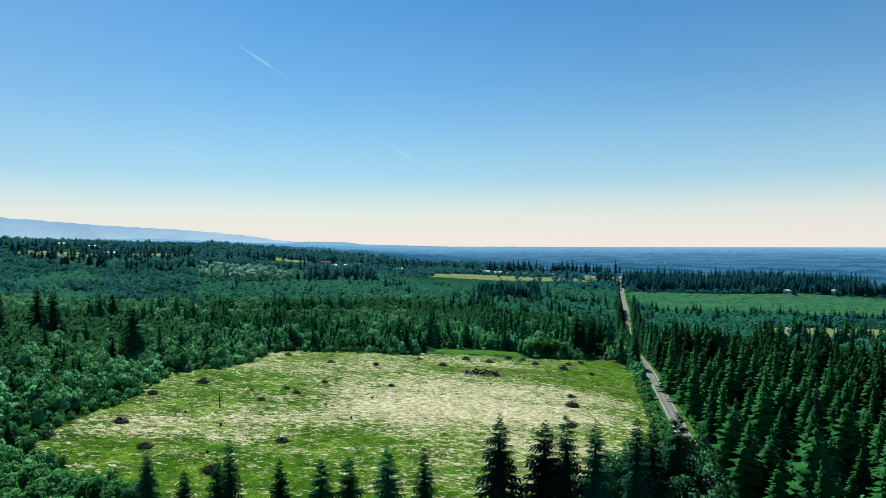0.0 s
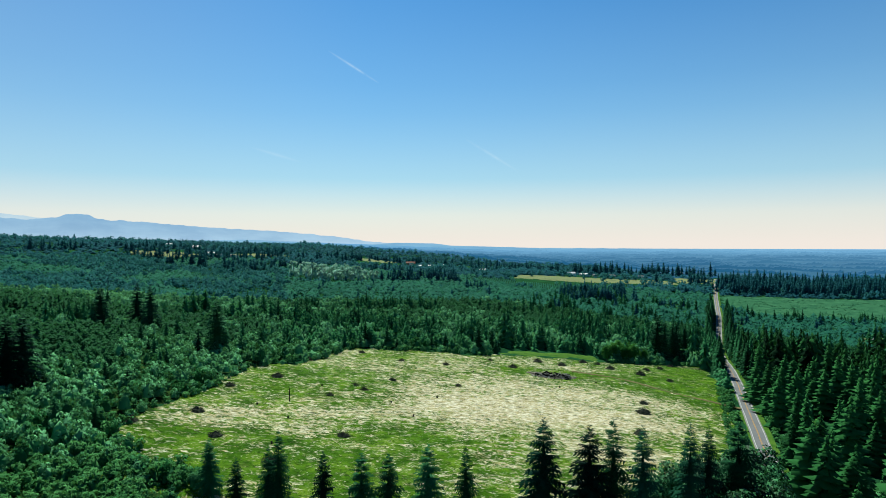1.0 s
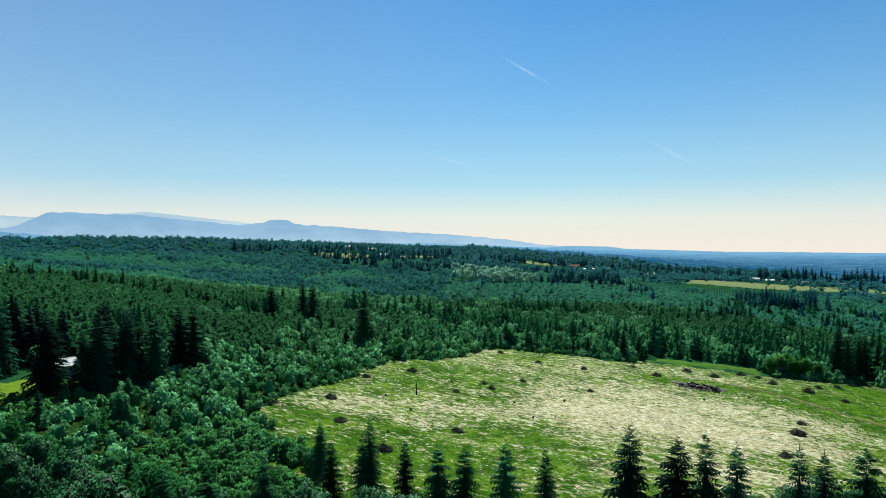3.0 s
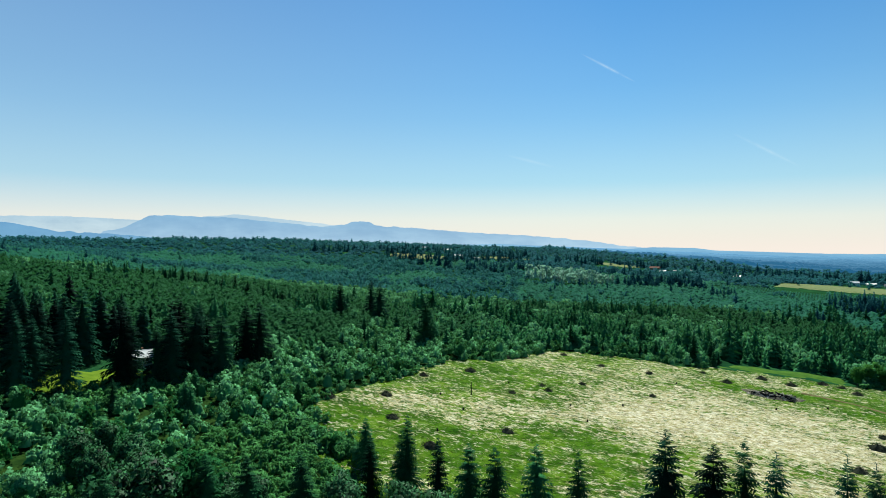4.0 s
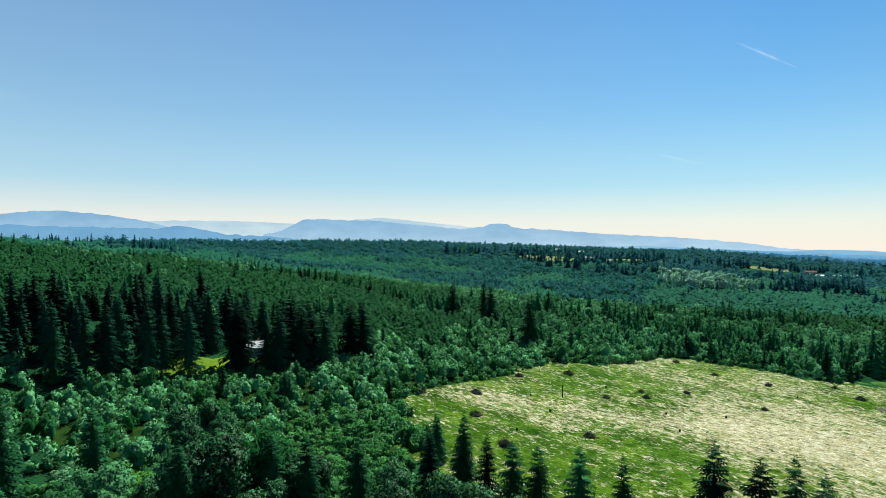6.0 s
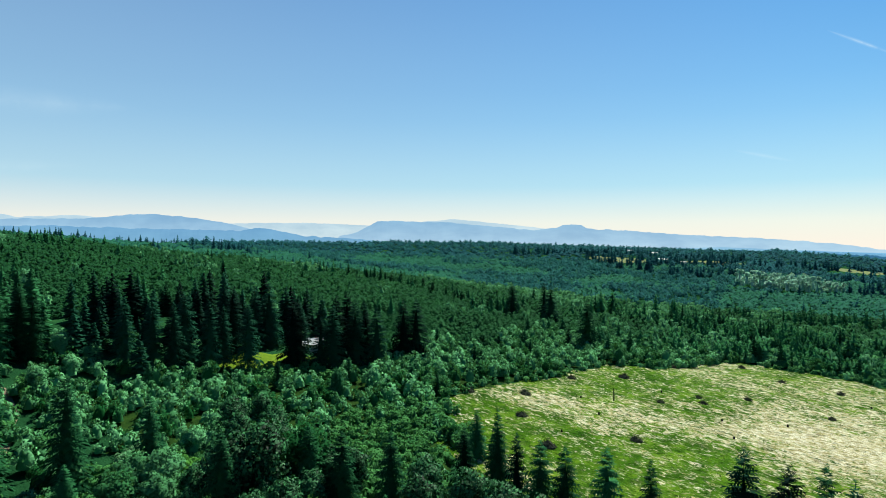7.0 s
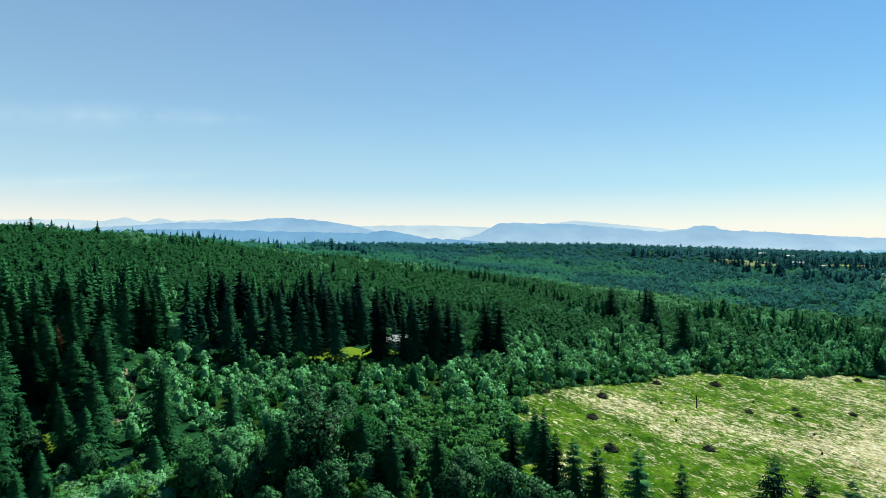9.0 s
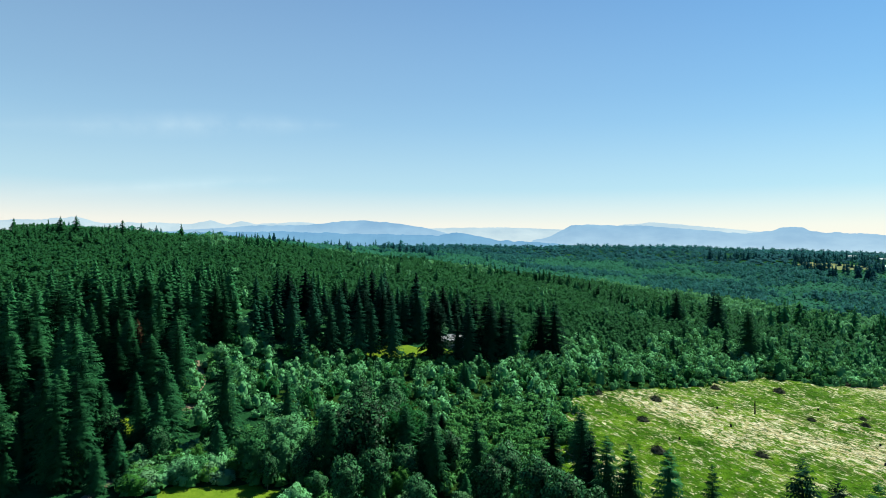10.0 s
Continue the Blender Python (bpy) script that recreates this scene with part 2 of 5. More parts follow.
GRAVEL = plain("gravel", (0.1066, 0.1014, 0.096), (0.2026, 0.192, 0.176), 2.5, 0.95)
ASPHALT = asphalt_material()
WHITE_LINE = plain("white_road_paint", (0.2934, 0.2934, 0.2826), (0.4, 0.4, 0.384), 1.5, 0.6)
YELLOW_LINE = plain("yellow_road_paint", (0.2666, 0.144, 0.02666), (0.352, 0.192, 0.03734), 1.5, 0.6)
FAR_PLAIN = haze_glow_material("far_plain", (0.006, 0.080, 0.19), (0.20, 0.42, 0.72), 1.0)
STRAW = foliage("straw_tufts", (0.224, 0.1814, 0.09064), (0.4586, 0.4106, 0.2774), 0.25, 0.3)
TUFT = foliage("grass_tufts", (0.01312, 0.04534, 0.004266), (0.07432, 0.1386, 0.016), 0.3, 0.2)
# undergrowth colour darkened to stand in for shade between the crowns
SCRUB = lawn_material("scrub_grass", (0.005866, 0.02026, 0.003734), (0.024, 0.05334, 0.008536))


# ---- mesh tools ----
def mesh_of(name, v, f, mats, smooth=False, index=None, normals=None, tone=None):
    """One mesh from arrays of corners and of triangles or quads."""
    v, f = np.asarray(v, np.float32).reshape(-1, 3), np.asarray(f, np.int32)
    me = bpy.data.meshes.new(name)
    k = f.shape[1]
    me.vertices.add(len(v))
    me.vertices.foreach_set("co", v.ravel())
    me.loops.add(f.size)
    me.loops.foreach_set("vertex_index", f.ravel())
    me.polygons.add(len(f))
    me.polygons.foreach_set("loop_start", np.arange(0, f.size, k, dtype=np.int32))
    for m in mats if isinstance(mats, (list, tuple)) else [mats]:
        me.materials.append(m)
    if index is not None:
        me.polygons.foreach_set("material_index", np.asarray(index, np.int32))
    me.polygons.foreach_set("use_smooth", np.full(len(f), smooth or normals is not None, dtype=bool))
    me.update(calc_edges=True)
    if tone is not None:
        me.attributes.new("tone", "FLOAT", "POINT").data.foreach_set("value", np.asarray(tone, np.float32))
    if normals is not None:
        me.attributes.new("custom_normal", "FLOAT_VECTOR", "POINT").data.foreach_set("vector", np.asarray(normals, np.float32).ravel())
    else:
        me.validate()
    return me


def join(pieces):
    """Lays arrays of (corners, faces) into one."""
    vs, fs, n = [], [], 0
    for v, f in pieces:
        vs.append(v)
        fs.append(np.asarray(f) + n)
        n += len(v)
    return np.concatenate(vs), np.concatenate(fs)


def part(name, bm, material, parent, label=""):
    """Links a bmesh as one mesh object under a thing or a part."""
    me = bpy.data.meshes.new(name)
    bm.to_mesh(me)
    bm.free()
    me.materials.append(material)
    ob = new(name, me)
    ob.parent = parent
    return tagged(ob, label)


def part_mesh(name, me, parent, label=""):
    ob = new(name, me)
    ob.parent = parent
    return tagged(ob, label)


def box_bm(x, y, z, at=(0, 0, 0), bevel=0.0):
    bm = bmesh.new()
    bmesh.ops.create_cube(bm, size=1, matrix=Matrix.Translation(at) @ Matrix.Diagonal((x, y, z, 1)))
    if bevel:
        bmesh.ops.bevel(bm, geom=bm.edges[:], offset=bevel, segments=1, affect="EDGES")
    return bm


def tube(points, radii, sides=6):
    """A tapered tube along points."""
    p, r = np.asarray(points, float), np.asarray(radii, float)
    d = np.gradient(p, axis=0)
    d /= np.linalg.norm(d, axis=1)[:, None] + 1e-9
    ref = np.where(np.abs(d[:, 2:3]) > 0.9, [[1.0, 0, 0]], [[0, 0, 1.0]])
    a = np.cross(d, ref)
    a /= np.linalg.norm(a, axis=1)[:, None] + 1e-9
    b = np.cross(d, a)
    t = np.linspace(0, 2 * np.pi, sides, endpoint=False)
    v = p[:, None] + r[:, None, None] * (np.cos(t)[None, :, None] * a[:, None] + np.sin(t)[None, :, None] * b[:, None])
    f = []
    for i in range(len(p) - 1):
        for j in range(sides):
            k = (j + 1) % sides
            f += [(i * sides + j, i * sides + k, (i + 1) * sides + k), (i * sides + j, (i + 1) * sides + k, (i + 1) * sides + j)]
    n = len(p) * sides
    v = np.concatenate([v.reshape(-1, 3), p[-1:]])
    f += [((len(p) - 1) * sides + j, (len(p) - 1) * sides + (j + 1) % sides, n) for j in range(sides)]
    return v, np.array(f)


# ---- tree shapes ----
def core(tall, radius, base, top, sides, rings, power):
    """The dense, dark inside of a crown, drawn in a few faces."""
    v, f = [], []
    for i in range(rings + 1):
        t = i / rings
        q = radius * (1 - t) ** power
        for j in range(sides):
            a = 6.283 * (j + 0.5 * (i % 2)) / sides
            v.append((math.cos(a) * q, math.sin(a) * q, tall * (base + (top - base) * t)))
    for i in range(rings):
        for j in range(sides):
            k = (j + 1) % sides
            f += [(i * sides + j, i * sides + k, (i + 1) * sides + k), (i * sides + j, (i + 1) * sides + k, (i + 1) * sides + j)]
    return np.array(v), np.array(f)


def fir_crown(rng, tall, wide, whorls, per, steps, base=0.12, ragged=0.3, taper=0.64, inner=0.3, upward=0.38):
    """Whorls of drooping fir branches, each with side sprays; wide is the radius near the foot."""
    V, F, n = [], [], 0
    for i in range(whorls):
        t = min(max((i + rng.uniform(-0.3, 0.3)) / whorls, 0), 0.99)
        t = 1 - (1 - t) ** 1.18
        z = tall * (base + (1 - base) * t)
        reach = wide * (1 - t) ** taper * (0.78 if t < 0.06 else 1.0) + 0.12
        turn = rng.uniform(0, 6.28)
        for j in range(per):
            a = turn + 6.283 * j / per + rng.uniform(-0.3, 0.3)
            L = reach * rng.uniform(1 - ragged, 1 + ragged * 0.55)
            s = 0.62 * t - 0.20 + rng.uniform(-0.14, 0.14)
            z = tall * (base + (1 - base) * t) + rng.uniform(-0.5, 0.5) * tall / whorls
            out, side = np.array([math.cos(a), math.sin(a), 0]), np.array([-math.sin(a), math.cos(a), 0])

            def on(u):
                return out * (u * L) + np.array([0, 0, z + s * u * L - 0.20 * L * u * u])
            if steps < 0:
                w = 0.46 * L + 0.15
                lift = np.array([0, 0, tall / whorls * 0.6])
                V += [on(0.0) + lift, on(0.95) + side * w - lift * rng.uniform(0.4, 0.9), on(0.95) - side * w - lift * rng.uniform(0.4, 0.9)]
                F.append((n, n + 1, n + 2))
                n += 3
            elif steps == 0:
                w = 0.32 * L + 0.12
                lift = np.array([0, 0, tall / whorls * 0.4])
                V += [on(0.02) + lift, on(0.6) + side * w - lift * rng.uniform(0.6, 1.4), on(1.0) - lift * 0.4, on(0.6) - side * w - lift * rng.uniform(0.6, 1.4)]
                F += [(n, n + 1, n + 2), (n, n + 2, n + 3)]
                n += 4
            else:
                for k in range(steps):
                    u0, u1 = 0.10 + 0.80 * k / steps, 0.10 + 0.80 * (k + 1.0) / steps
                    w = min((0.40 * (1 - u0) + 0.12) * L, 1.25) * rng.uniform(0.75, 1.2) + 0.06
                    for sg in (-1, 1):
                        tip = on(min(u1 + 0.10, 1)) + side * (sg * w) - np.array([0, 0, w * rng.uniform(0.15, 0.55)])
                        V += [on(u0), on(u1), tip]
                        F.append((n, n + 1, n + 2))
                        n += 3
                V += [on(0.78) + side * 0.07 * L, on(0.78) - side * 0.07 * L, on(1.06)]
                F.append((n, n + 1, n + 2))
                n += 3
    V += [np.array([0.12, 0, tall * 0.96]), np.array([-0.08, 0.1, tall * 0.96]), np.array([0, -0.1, tall * 0.96]), np.array([0, 0, tall])]
    F += [(n, n + 1, n + 3), (n + 1, n + 2, n + 3), (n + 2, n, n + 3)]
    cv, cf = core(tall, wide * inner, base + 0.03, 0.85, 6 if steps > 0 else 4, 3 if steps > 0 else 1, 0.8)
    V, F = np.concatenate([np.array(V), cv]), np.concatenate([np.array(F), cf + len(V)])
    # sprays are rounded: light falls on them from above and on the crown's outer skin
    N = np.stack([V[:, 0], V[:, 1], np.zeros(len(V))], 1)
    N = N / (np.linalg.norm(N, axis=1)[:, None] + 0.25) * 0.95 + [0, 0, upward] + rng.normal(scale=0.07, size=V.shape)
    N[-len(cv):, 2] -= 0.45
    return faced(V, F, N)


def faced(V, F, N):
    """Turns each triangle to the side of its normals."""
    N = N / (np.linalg.norm(N, axis=1)[:, None] + 1e-9)
    g = np.cross(V[F[:, 1]] - V[F[:, 0]], V[F[:, 2]] - V[F[:, 0]])
    back = (g * N[F].sum(1)).sum(1) < 0
    F = F.copy()
    F[back] = F[back][:, [0, 2, 1]]
    return V, F, N


def leafy_crown(rng, tall, wide, clumps, leaves, size, base=0.25, lumpy=0.25, sparkle=0.06):
    """Rounded lobes of small leaf sprays over a lumpy crown, dense and dark inside."""
    mid, hz = tall * (base + 1) / 2, tall * (1 - base) / 2
    u = rng.normal(size=(clumps, 3))
    u /= np.linalg.norm(u, axis=1)[:, None]
    u[:, 2] = np.where(u[:, 2] < -0.35, -u[:, 2], u[:, 2])
    c = u * rng.uniform(0.5, 0.78, clumps)[:, None] * (1 + rng.uniform(-lumpy, lumpy, (clumps, 1)))
    c = c * [wide, wide, hz] + [0, 0, mid]
    cr = wide * rng.uniform(0.26, 0.46, clumps)
    d = rng.normal(size=(clumps, leaves, 3)) + u[:, None] * 0.7 + [0, 0, 0.45]
    d /= np.linalg.norm(d, axis=2)[..., None]
    p = c[:, None] + d * (cr[:, None] * rng.uniform(0.8, 1.05, (clumps, leaves)))[..., None]
    p = p.reshape(-1, 3)
    nrm = d.reshape(-1, 3) + rng.normal(scale=0.45, size=p.shape)
    a = np.cross(nrm, rng.normal(size=p.shape))
    a /= np.linalg.norm(a, axis=1)[:, None] + 1e-9
    b = np.cross(nrm, a)
    b /= np.linalg.norm(b, axis=1)[:, None] + 1e-9
    s = size * rng.uniform(0.6, 1.3, (len(p), 1))
    v = np.stack([p + a * s, p - a * s * 0.6 + b * s * 0.75, p - a * s * 0.5 - b * s * 0.75], 1).reshape(-1, 3)
    out = (p - [0, 0, mid]) / [wide, wide, hz]
    N = d.reshape(-1, 3) * 0.85 + out * 0.40 + [0, 0, 0.28] + rng.normal(scale=sparkle, size=p.shape)
    far = leaves < 10
    cv, cf = core(tall, wide * 0.6, base + 0.2 * (1 - base), 0.8, 5 if far else 8, 1 if far else 3, 0.45)
    V, F = np.concatenate([v, cv]), np.concatenate([np.arange(len(v)).reshape(-1, 3), cf + len(v)])
    N = np.concatenate([np.repeat(N, 3, 0), cv * [1, 1, 0.1] / wide])
    return faced(V, F, N)


def place_many(shapes, pick, xy, z, turn, scale):
    """Sets many copies of a few shapes into one set of arrays."""
    vs, fs, ns, ts, n = [], [], [], [], 0
    own = np.random.default_rng(len(pick)).uniform(-0.5, 0.5, len(pick))
    for s, (v, f, m) in enumerate(shapes):
        k = np.nonzero(pick == s)[0]
        if not len(k):
            continue
        c, si = np.cos(turn[k])[:, None], np.sin(turn[k])[:, None]
        sx, sz = scale[k, 0][:, None], scale[k, 1][:, None]
        x = (v[None, :, 0] * c - v[None, :, 1] * si) * sx + xy[k, 0][:, None]
        y = (v[None, :, 0] * si + v[None, :, 1] * c) * sx + xy[k, 1][:, None]
        w = v[None, :, 2] * sz + z[k][:, None]
        vs.append(np.stack([x, y, w], 2).reshape(-1, 3))
        ns.append(np.stack([m[None, :, 0] * c - m[None, :, 1] * si, m[None, :, 0] * si + m[None, :, 1] * c, np.repeat(m[None, :, 2], len(k), 0)], 2).reshape(-1, 3))
        fs.append((f[None] + (np.arange(len(k)) * len(v))[:, None, None] + n).reshape(-1, 3))
        ts.append(np.repeat(own[k], len(v)))
        n += len(k) * len(v)
    return np.concatenate(vs), np.concatenate(fs), np.concatenate(ns), np.concatenate(ts)


def inside(poly, x, y):
    """Whether points lie in a polygon."""
    x, y = np.asarray(x, float), np.asarray(y, float)
    r = np.zeros(np.broadcast(x, y).shape, bool)
    for (x0, y0), (x1, y1) in zip(poly, poly[1:] + poly[:1]):
        cross = (y0 > y) != (y1 > y)
        r ^= cross & (x < (x1 - x0) * (y - y0) / ((y1 - y0) if y1 != y0 else 1e-9) + x0)
    return r


def edge_distance(poly, x, y):
    x, y = np.asarray(x, float), np.asarray(y, float)
    best = np.full(np.broadcast(x, y).shape, 1e9)
    for (x0, y0), (x1, y1) in zip(poly, poly[1:] + poly[:1]):
        dx, dy = x1 - x0, y1 - y0
        t = np.clip(((x - x0) * dx + (y - y0) * dy) / (dx * dx + dy * dy), 0, 1)
        best = np.minimum(best, np.hypot(x - x0 - t * dx, y - y0 - t * dy))
    return np.where(inside(poly, x, y), best, -best)


# landform: height profiles along x at a few distances north of the first eye
WEST_X = (-1200, -700, -500, -350, -250, -178, -130, -105)
WEST = {
    -80: (76, 84, 78, 55, 36, 21, 11, 6),
    60: (76, 77, 69, 50, 34, 20, 11, 6),
    260: (76, 64, 48, 33, 23, 14, 8.5, 6),
    370: (76, 55, 37, 25, 17, 10, 6, 5),
    580: (76, 42, 23, 10, 1, -3, -4, -5),
    800: (78, 46, 30, 17, 13, 11, 9, 8),
    1050: (84, 60, 46, 38, 27, 22, 20, 18),
    1600: (86, 68, 58, 50, 42, 36, 33, 31),
}
EAST_X = (-64, -24, 20, 54, 95, 160, 300, 700)
EAST = {
    -80: (2.5, 0.3, -2, -4, -9, -15, -25, -30),
    60: (2.5, 0.3, -2, -4, -9, -15, -25, -30),
    260: (3, 0.5, -2, -4, -9.5, -16, -28, -38),
    370: (3, 1, -2, -4.5, -10, -18, -33, -42),
    580: (-5.5, -6, -10, -15, -22, -28, -38, -45),
    800: (6, 4, 0, -4, -10, -14, -25, -38),
    1050: (16, 14, 10, 8, 4, 0, -7, -14),
    1600: (28, 25, 21, 18, 15, 12, 8, 4),
}


def height(x, y):
    """Height of the ground, smooth between the profiles and nearly level beyond them."""
    x, y = np.asarray(x, float), np.asarray(y, float)
    ys = sorted(WEST)
    rows = [sum(np.interp(x + d, WEST_X + EAST_X, WEST[k] + EAST[k]) for d in (-14, 0, 14)) / 3 for k in ys]
    k = np.clip(np.searchsorted(ys, y) - 1, 0, len(ys) - 2)
    yl, yh = np.take(ys, k), np.take(ys, k + 1)
    f = np.clip((y - yl) / (yh - yl), 0, 1)
    f = 0.35 * f + 0.65 * f * f * (3 - 2 * f)
    rows = np.stack(np.broadcast_arrays(*rows))
    lo = np.take_along_axis(rows, k[None, ...], 0)[0]
    hi = np.take_along_axis(rows, k[None, ...] + 1, 0)[0]
    z = lo + (hi - lo) * f
    z = z + 0.35 * np.sin(x * 0.11 + np.sin(y * 0.07) * 1.6) * np.sin(y * 0.09 + 0.5)
    far = np.clip((np.hypot(x, y) - 1500) / 900, 0, 1)
    level = 16 + 50 * np.clip((-x - 100) / 1300, 0, 1)
    return z + (level - z) * far * far * (3 - 2 * far)

# ---- plan ----
ROAD_Y = (-400, 60, 194, 255, 329, 426, 520, 569, 777, 960, 1400)
ROAD_X = (-52, 52, 81, 95, 112, 135, 156, 167, 224, 270, 390)
CLEARING = [(-106, 150), (-118, 178), (-123, 205), (-119, 240), (-123, 282), (-106, 300), (-94, 358), (-61, 364), (-28, 363), (-9, 372), (22, 379), (49, 380), (84, 404), (122, 440), (106, 350), (91, 275), (73, 200), (60, 140), (50, 105), (10, 108), (-40, 122), (-74, 142)]
BELT = [(-165, 62), (-163, 238), (-195, 300), (-152, 350), (-112, 330), (-123, 282), (-119, 176), (-105, 150), (-74, 142), (-40, 118), (-36, 100), (-52, 78), (-88, 66)]
SHRUBS = [(-122, 168), (-106, 150), (-74, 142), (-46, 124), (-58, 104), (-92, 112), (-116, 128)]
HOUSE_LAWN = [(-192, 116), (-174, 112), (-169, 124), (-169, 146), (-166, 152), (-176, 160), (-186, 150), (-190, 134)]
EAST_LAWN = [(178, 258), (198, 256), (204, 288), (186, 294)]
DRIVE_LAWN = [(-128, 19), (-117, 19), (-114, 25), (-118, 29), (-126, 28)]
NEAR_LAWN = [(-80, 34), (-66, 28), (-54, 52), (-58, 66), (-70, 67), (-78, 50)]
CROP_FIELD = [(246, 838), (304, 812), (420, 800), (560, 790), (720, 850), (690, 925), (560, 985), (420, 965), (281, 968)]
YARD = [(330, 672), (440, 655), (540, 672), (530, 712), (420, 716), (340, 700)]
TREE_FARM = [(-110, 900), (-20, 880), (86, 862), (110, 905), (60, 935), (-60, 960)]
HAY_FIELDS = [
    [(-20, 985), (60, 1000), (250, 1090), (240, 1165), (90, 1120), (-10, 1060)],
    [(252, 1120), (330, 1150), (345, 1230), (268, 1240)],
    [(-640, 930), (-560, 935), (-520, 985), (-575, 1010), (-660, 990)],
    [(-520, 1010), (-440, 1030), (-420, 1090), (-500, 1100)],
    [(-330, 1120), (-250, 1130), (-240, 1180), (-320, 1180)],
]


def road_x(y):
    return np.interp(y, ROAD_Y, ROAD_X)


def road_off(x, y):
    return (np.asarray(x) - road_x(y)) * 0.975


# ---- ground, one sheet to the horizon ----
rad = [0.0]
step = 5.0
while rad[-1] < 4750:
    rad.append(rad[-1] + step)
    if rad[-1] > 420:
        step *= 1.035
rad = np.array(rad)
SEG = 256
ang = np.linspace(0, 2 * np.pi, SEG, endpoint=False)
gx, gy = -20 + rad[:, None] * np.cos(ang), 150 + rad[:, None] * np.sin(ang)
gz = height(gx, gy)
far_rim = np.clip((rad[:, None] - 2400) / 2300, 0, 1)
gz = gz + far_rim ** 1.5 * 5.0
gz = np.where(np.abs(road_off(gx, gy)) < 10, gz - 0.25, gz)
gv = np.stack([gx, gy, gz], 2).reshape(-1, 3)
i, j = np.meshgrid(np.arange(len(rad) - 1), np.arange(SEG), indexing="ij")
gf = np.stack([i * SEG + j, (i + 1) * SEG + j, (i + 1) * SEG + (j + 1) % SEG, i * SEG + (j + 1) % SEG], 2).reshape(-1, 4)
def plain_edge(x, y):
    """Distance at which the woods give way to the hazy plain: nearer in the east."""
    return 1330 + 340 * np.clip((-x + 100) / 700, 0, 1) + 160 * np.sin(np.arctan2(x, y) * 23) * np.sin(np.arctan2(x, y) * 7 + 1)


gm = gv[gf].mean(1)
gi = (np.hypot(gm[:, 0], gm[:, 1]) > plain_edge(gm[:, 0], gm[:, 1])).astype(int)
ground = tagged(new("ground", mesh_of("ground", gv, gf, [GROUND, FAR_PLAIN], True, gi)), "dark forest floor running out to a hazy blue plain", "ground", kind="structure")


def patch(name, poly, step, material, rise, relief, label, category="field"):
    """A sheet of grass over the ground that sinks into it along the polygon's edge."""
    xs, ys = [p[0] for p in poly], [p[1] for p in poly]
    x, y = np.meshgrid(np.arange(min(xs) - 6, max(xs) + 6, step), np.arange(min(ys) - 6, max(ys) + 6, step), indexing="ij")
    d = edge_distance(poly, x, y) + 2.2 * np.sin(x * 0.31 + 1.3 * np.sin(y * 0.23)) + 1.2 * np.sin(y * 0.71 + x * 0.4)
    n = np.sin(x * 0.62 + 2 * np.sin(y * 0.17)) * np.sin(y * 1.05 + 1.5 * np.sin(x * 0.21)) + 0.6 * np.sin(x * 1.7 + y * 0.9) * np.sin(y * 2.1 - x * 0.6)
    z = height(x, y) + np.clip(d * 0.12, -0.5, rise) + relief * n * np.clip(d / 4, 0, 1)
    v = np.stack([x, y, z], 2).reshape(-1, 3)
    nx, ny = x.shape
    i, j = np.meshgrid(np.arange(nx - 1), np.arange(ny - 1), indexing="ij")
    f = np.stack([i * ny + j, (i + 1) * ny + j, (i + 1) * ny + j + 1, i * ny + j + 1], 2).reshape(-1, 4)
    f = f[(d.reshape(-1)[f] > -4).all(1)]
    return tagged(new(name, mesh_of(name, v, f, material, True)), label, category, kind="structure")


def soft_noise(x, y, cell, seed):
    """Smooth random field with grains of one size, 0 to 1."""
    g = np.random.default_rng(seed).random((257, 257))
    u, v = np.asarray(x) / cell + 60, np.asarray(y) / cell + 60
    i, j = np.floor(u).astype(int), np.floor(v).astype(int)
    fu, fv = u - i, v - j
    fu, fv = fu * fu * (3 - 2 * fu), fv * fv * (3 - 2 * fv)
    i, j = i % 256, j % 256
    return (g[i, j] * (1 - fu) + g[i + 1, j] * fu) * (1 - fv) + (g[i, j + 1] * (1 - fu) + g[i + 1, j + 1] * fu) * fv


def hay(x, y):
    """How much dry hay lies at a place of the meadow, 0 to 1."""
    core = np.exp(-((x - 14) / 62) ** 2 - ((y - 258) / 42) ** 2)
    ridge_part = 0.55 * np.exp(-((x + 45) / 60) ** 2 - ((y - 325) / 40) ** 2) + 1.0 * np.exp(-((x + 98) / 30) ** 2 - ((y - 212) / 46) ** 2)
    east = np.clip((x - 62 - (y - 260) * 0.2) / 35, 0, 1)
    n = 0.5 * soft_noise(x * 0.8, y * 1.25, 26, 1) + 0.32 * soft_noise(x * 0.75, y * 1.3, 10, 2) + 0.18 * soft_noise(x * 0.7, y * 1.4, 4, 3)
    return np.clip(-0.11 + 0.62 * core + 0.22 * ridge_part + 0.98 * (n - 0.12) - 0.3 * east - 0.10 * np.clip((195 - y) / 40, 0, 1), 0, 1)


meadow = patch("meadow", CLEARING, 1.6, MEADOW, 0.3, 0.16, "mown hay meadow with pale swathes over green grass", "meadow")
co = np.empty(len(meadow.data.vertices) * 3, np.float32)
meadow.data.vertices.foreach_get("co", co)
meadow.data.attributes.new("hay", "FLOAT", "POINT").data.foreach_set("value", hay(co[0::3], co[1::3]).astype(np.float32))
patch("grass_strip", [(-8, 376), (20, 383), (50, 386), (44, 402), (16, 399), (-6, 392)], 2.0, VERGE, 0.5, 0.05, "smooth strip of fresh green grass behind the hay", "grass")
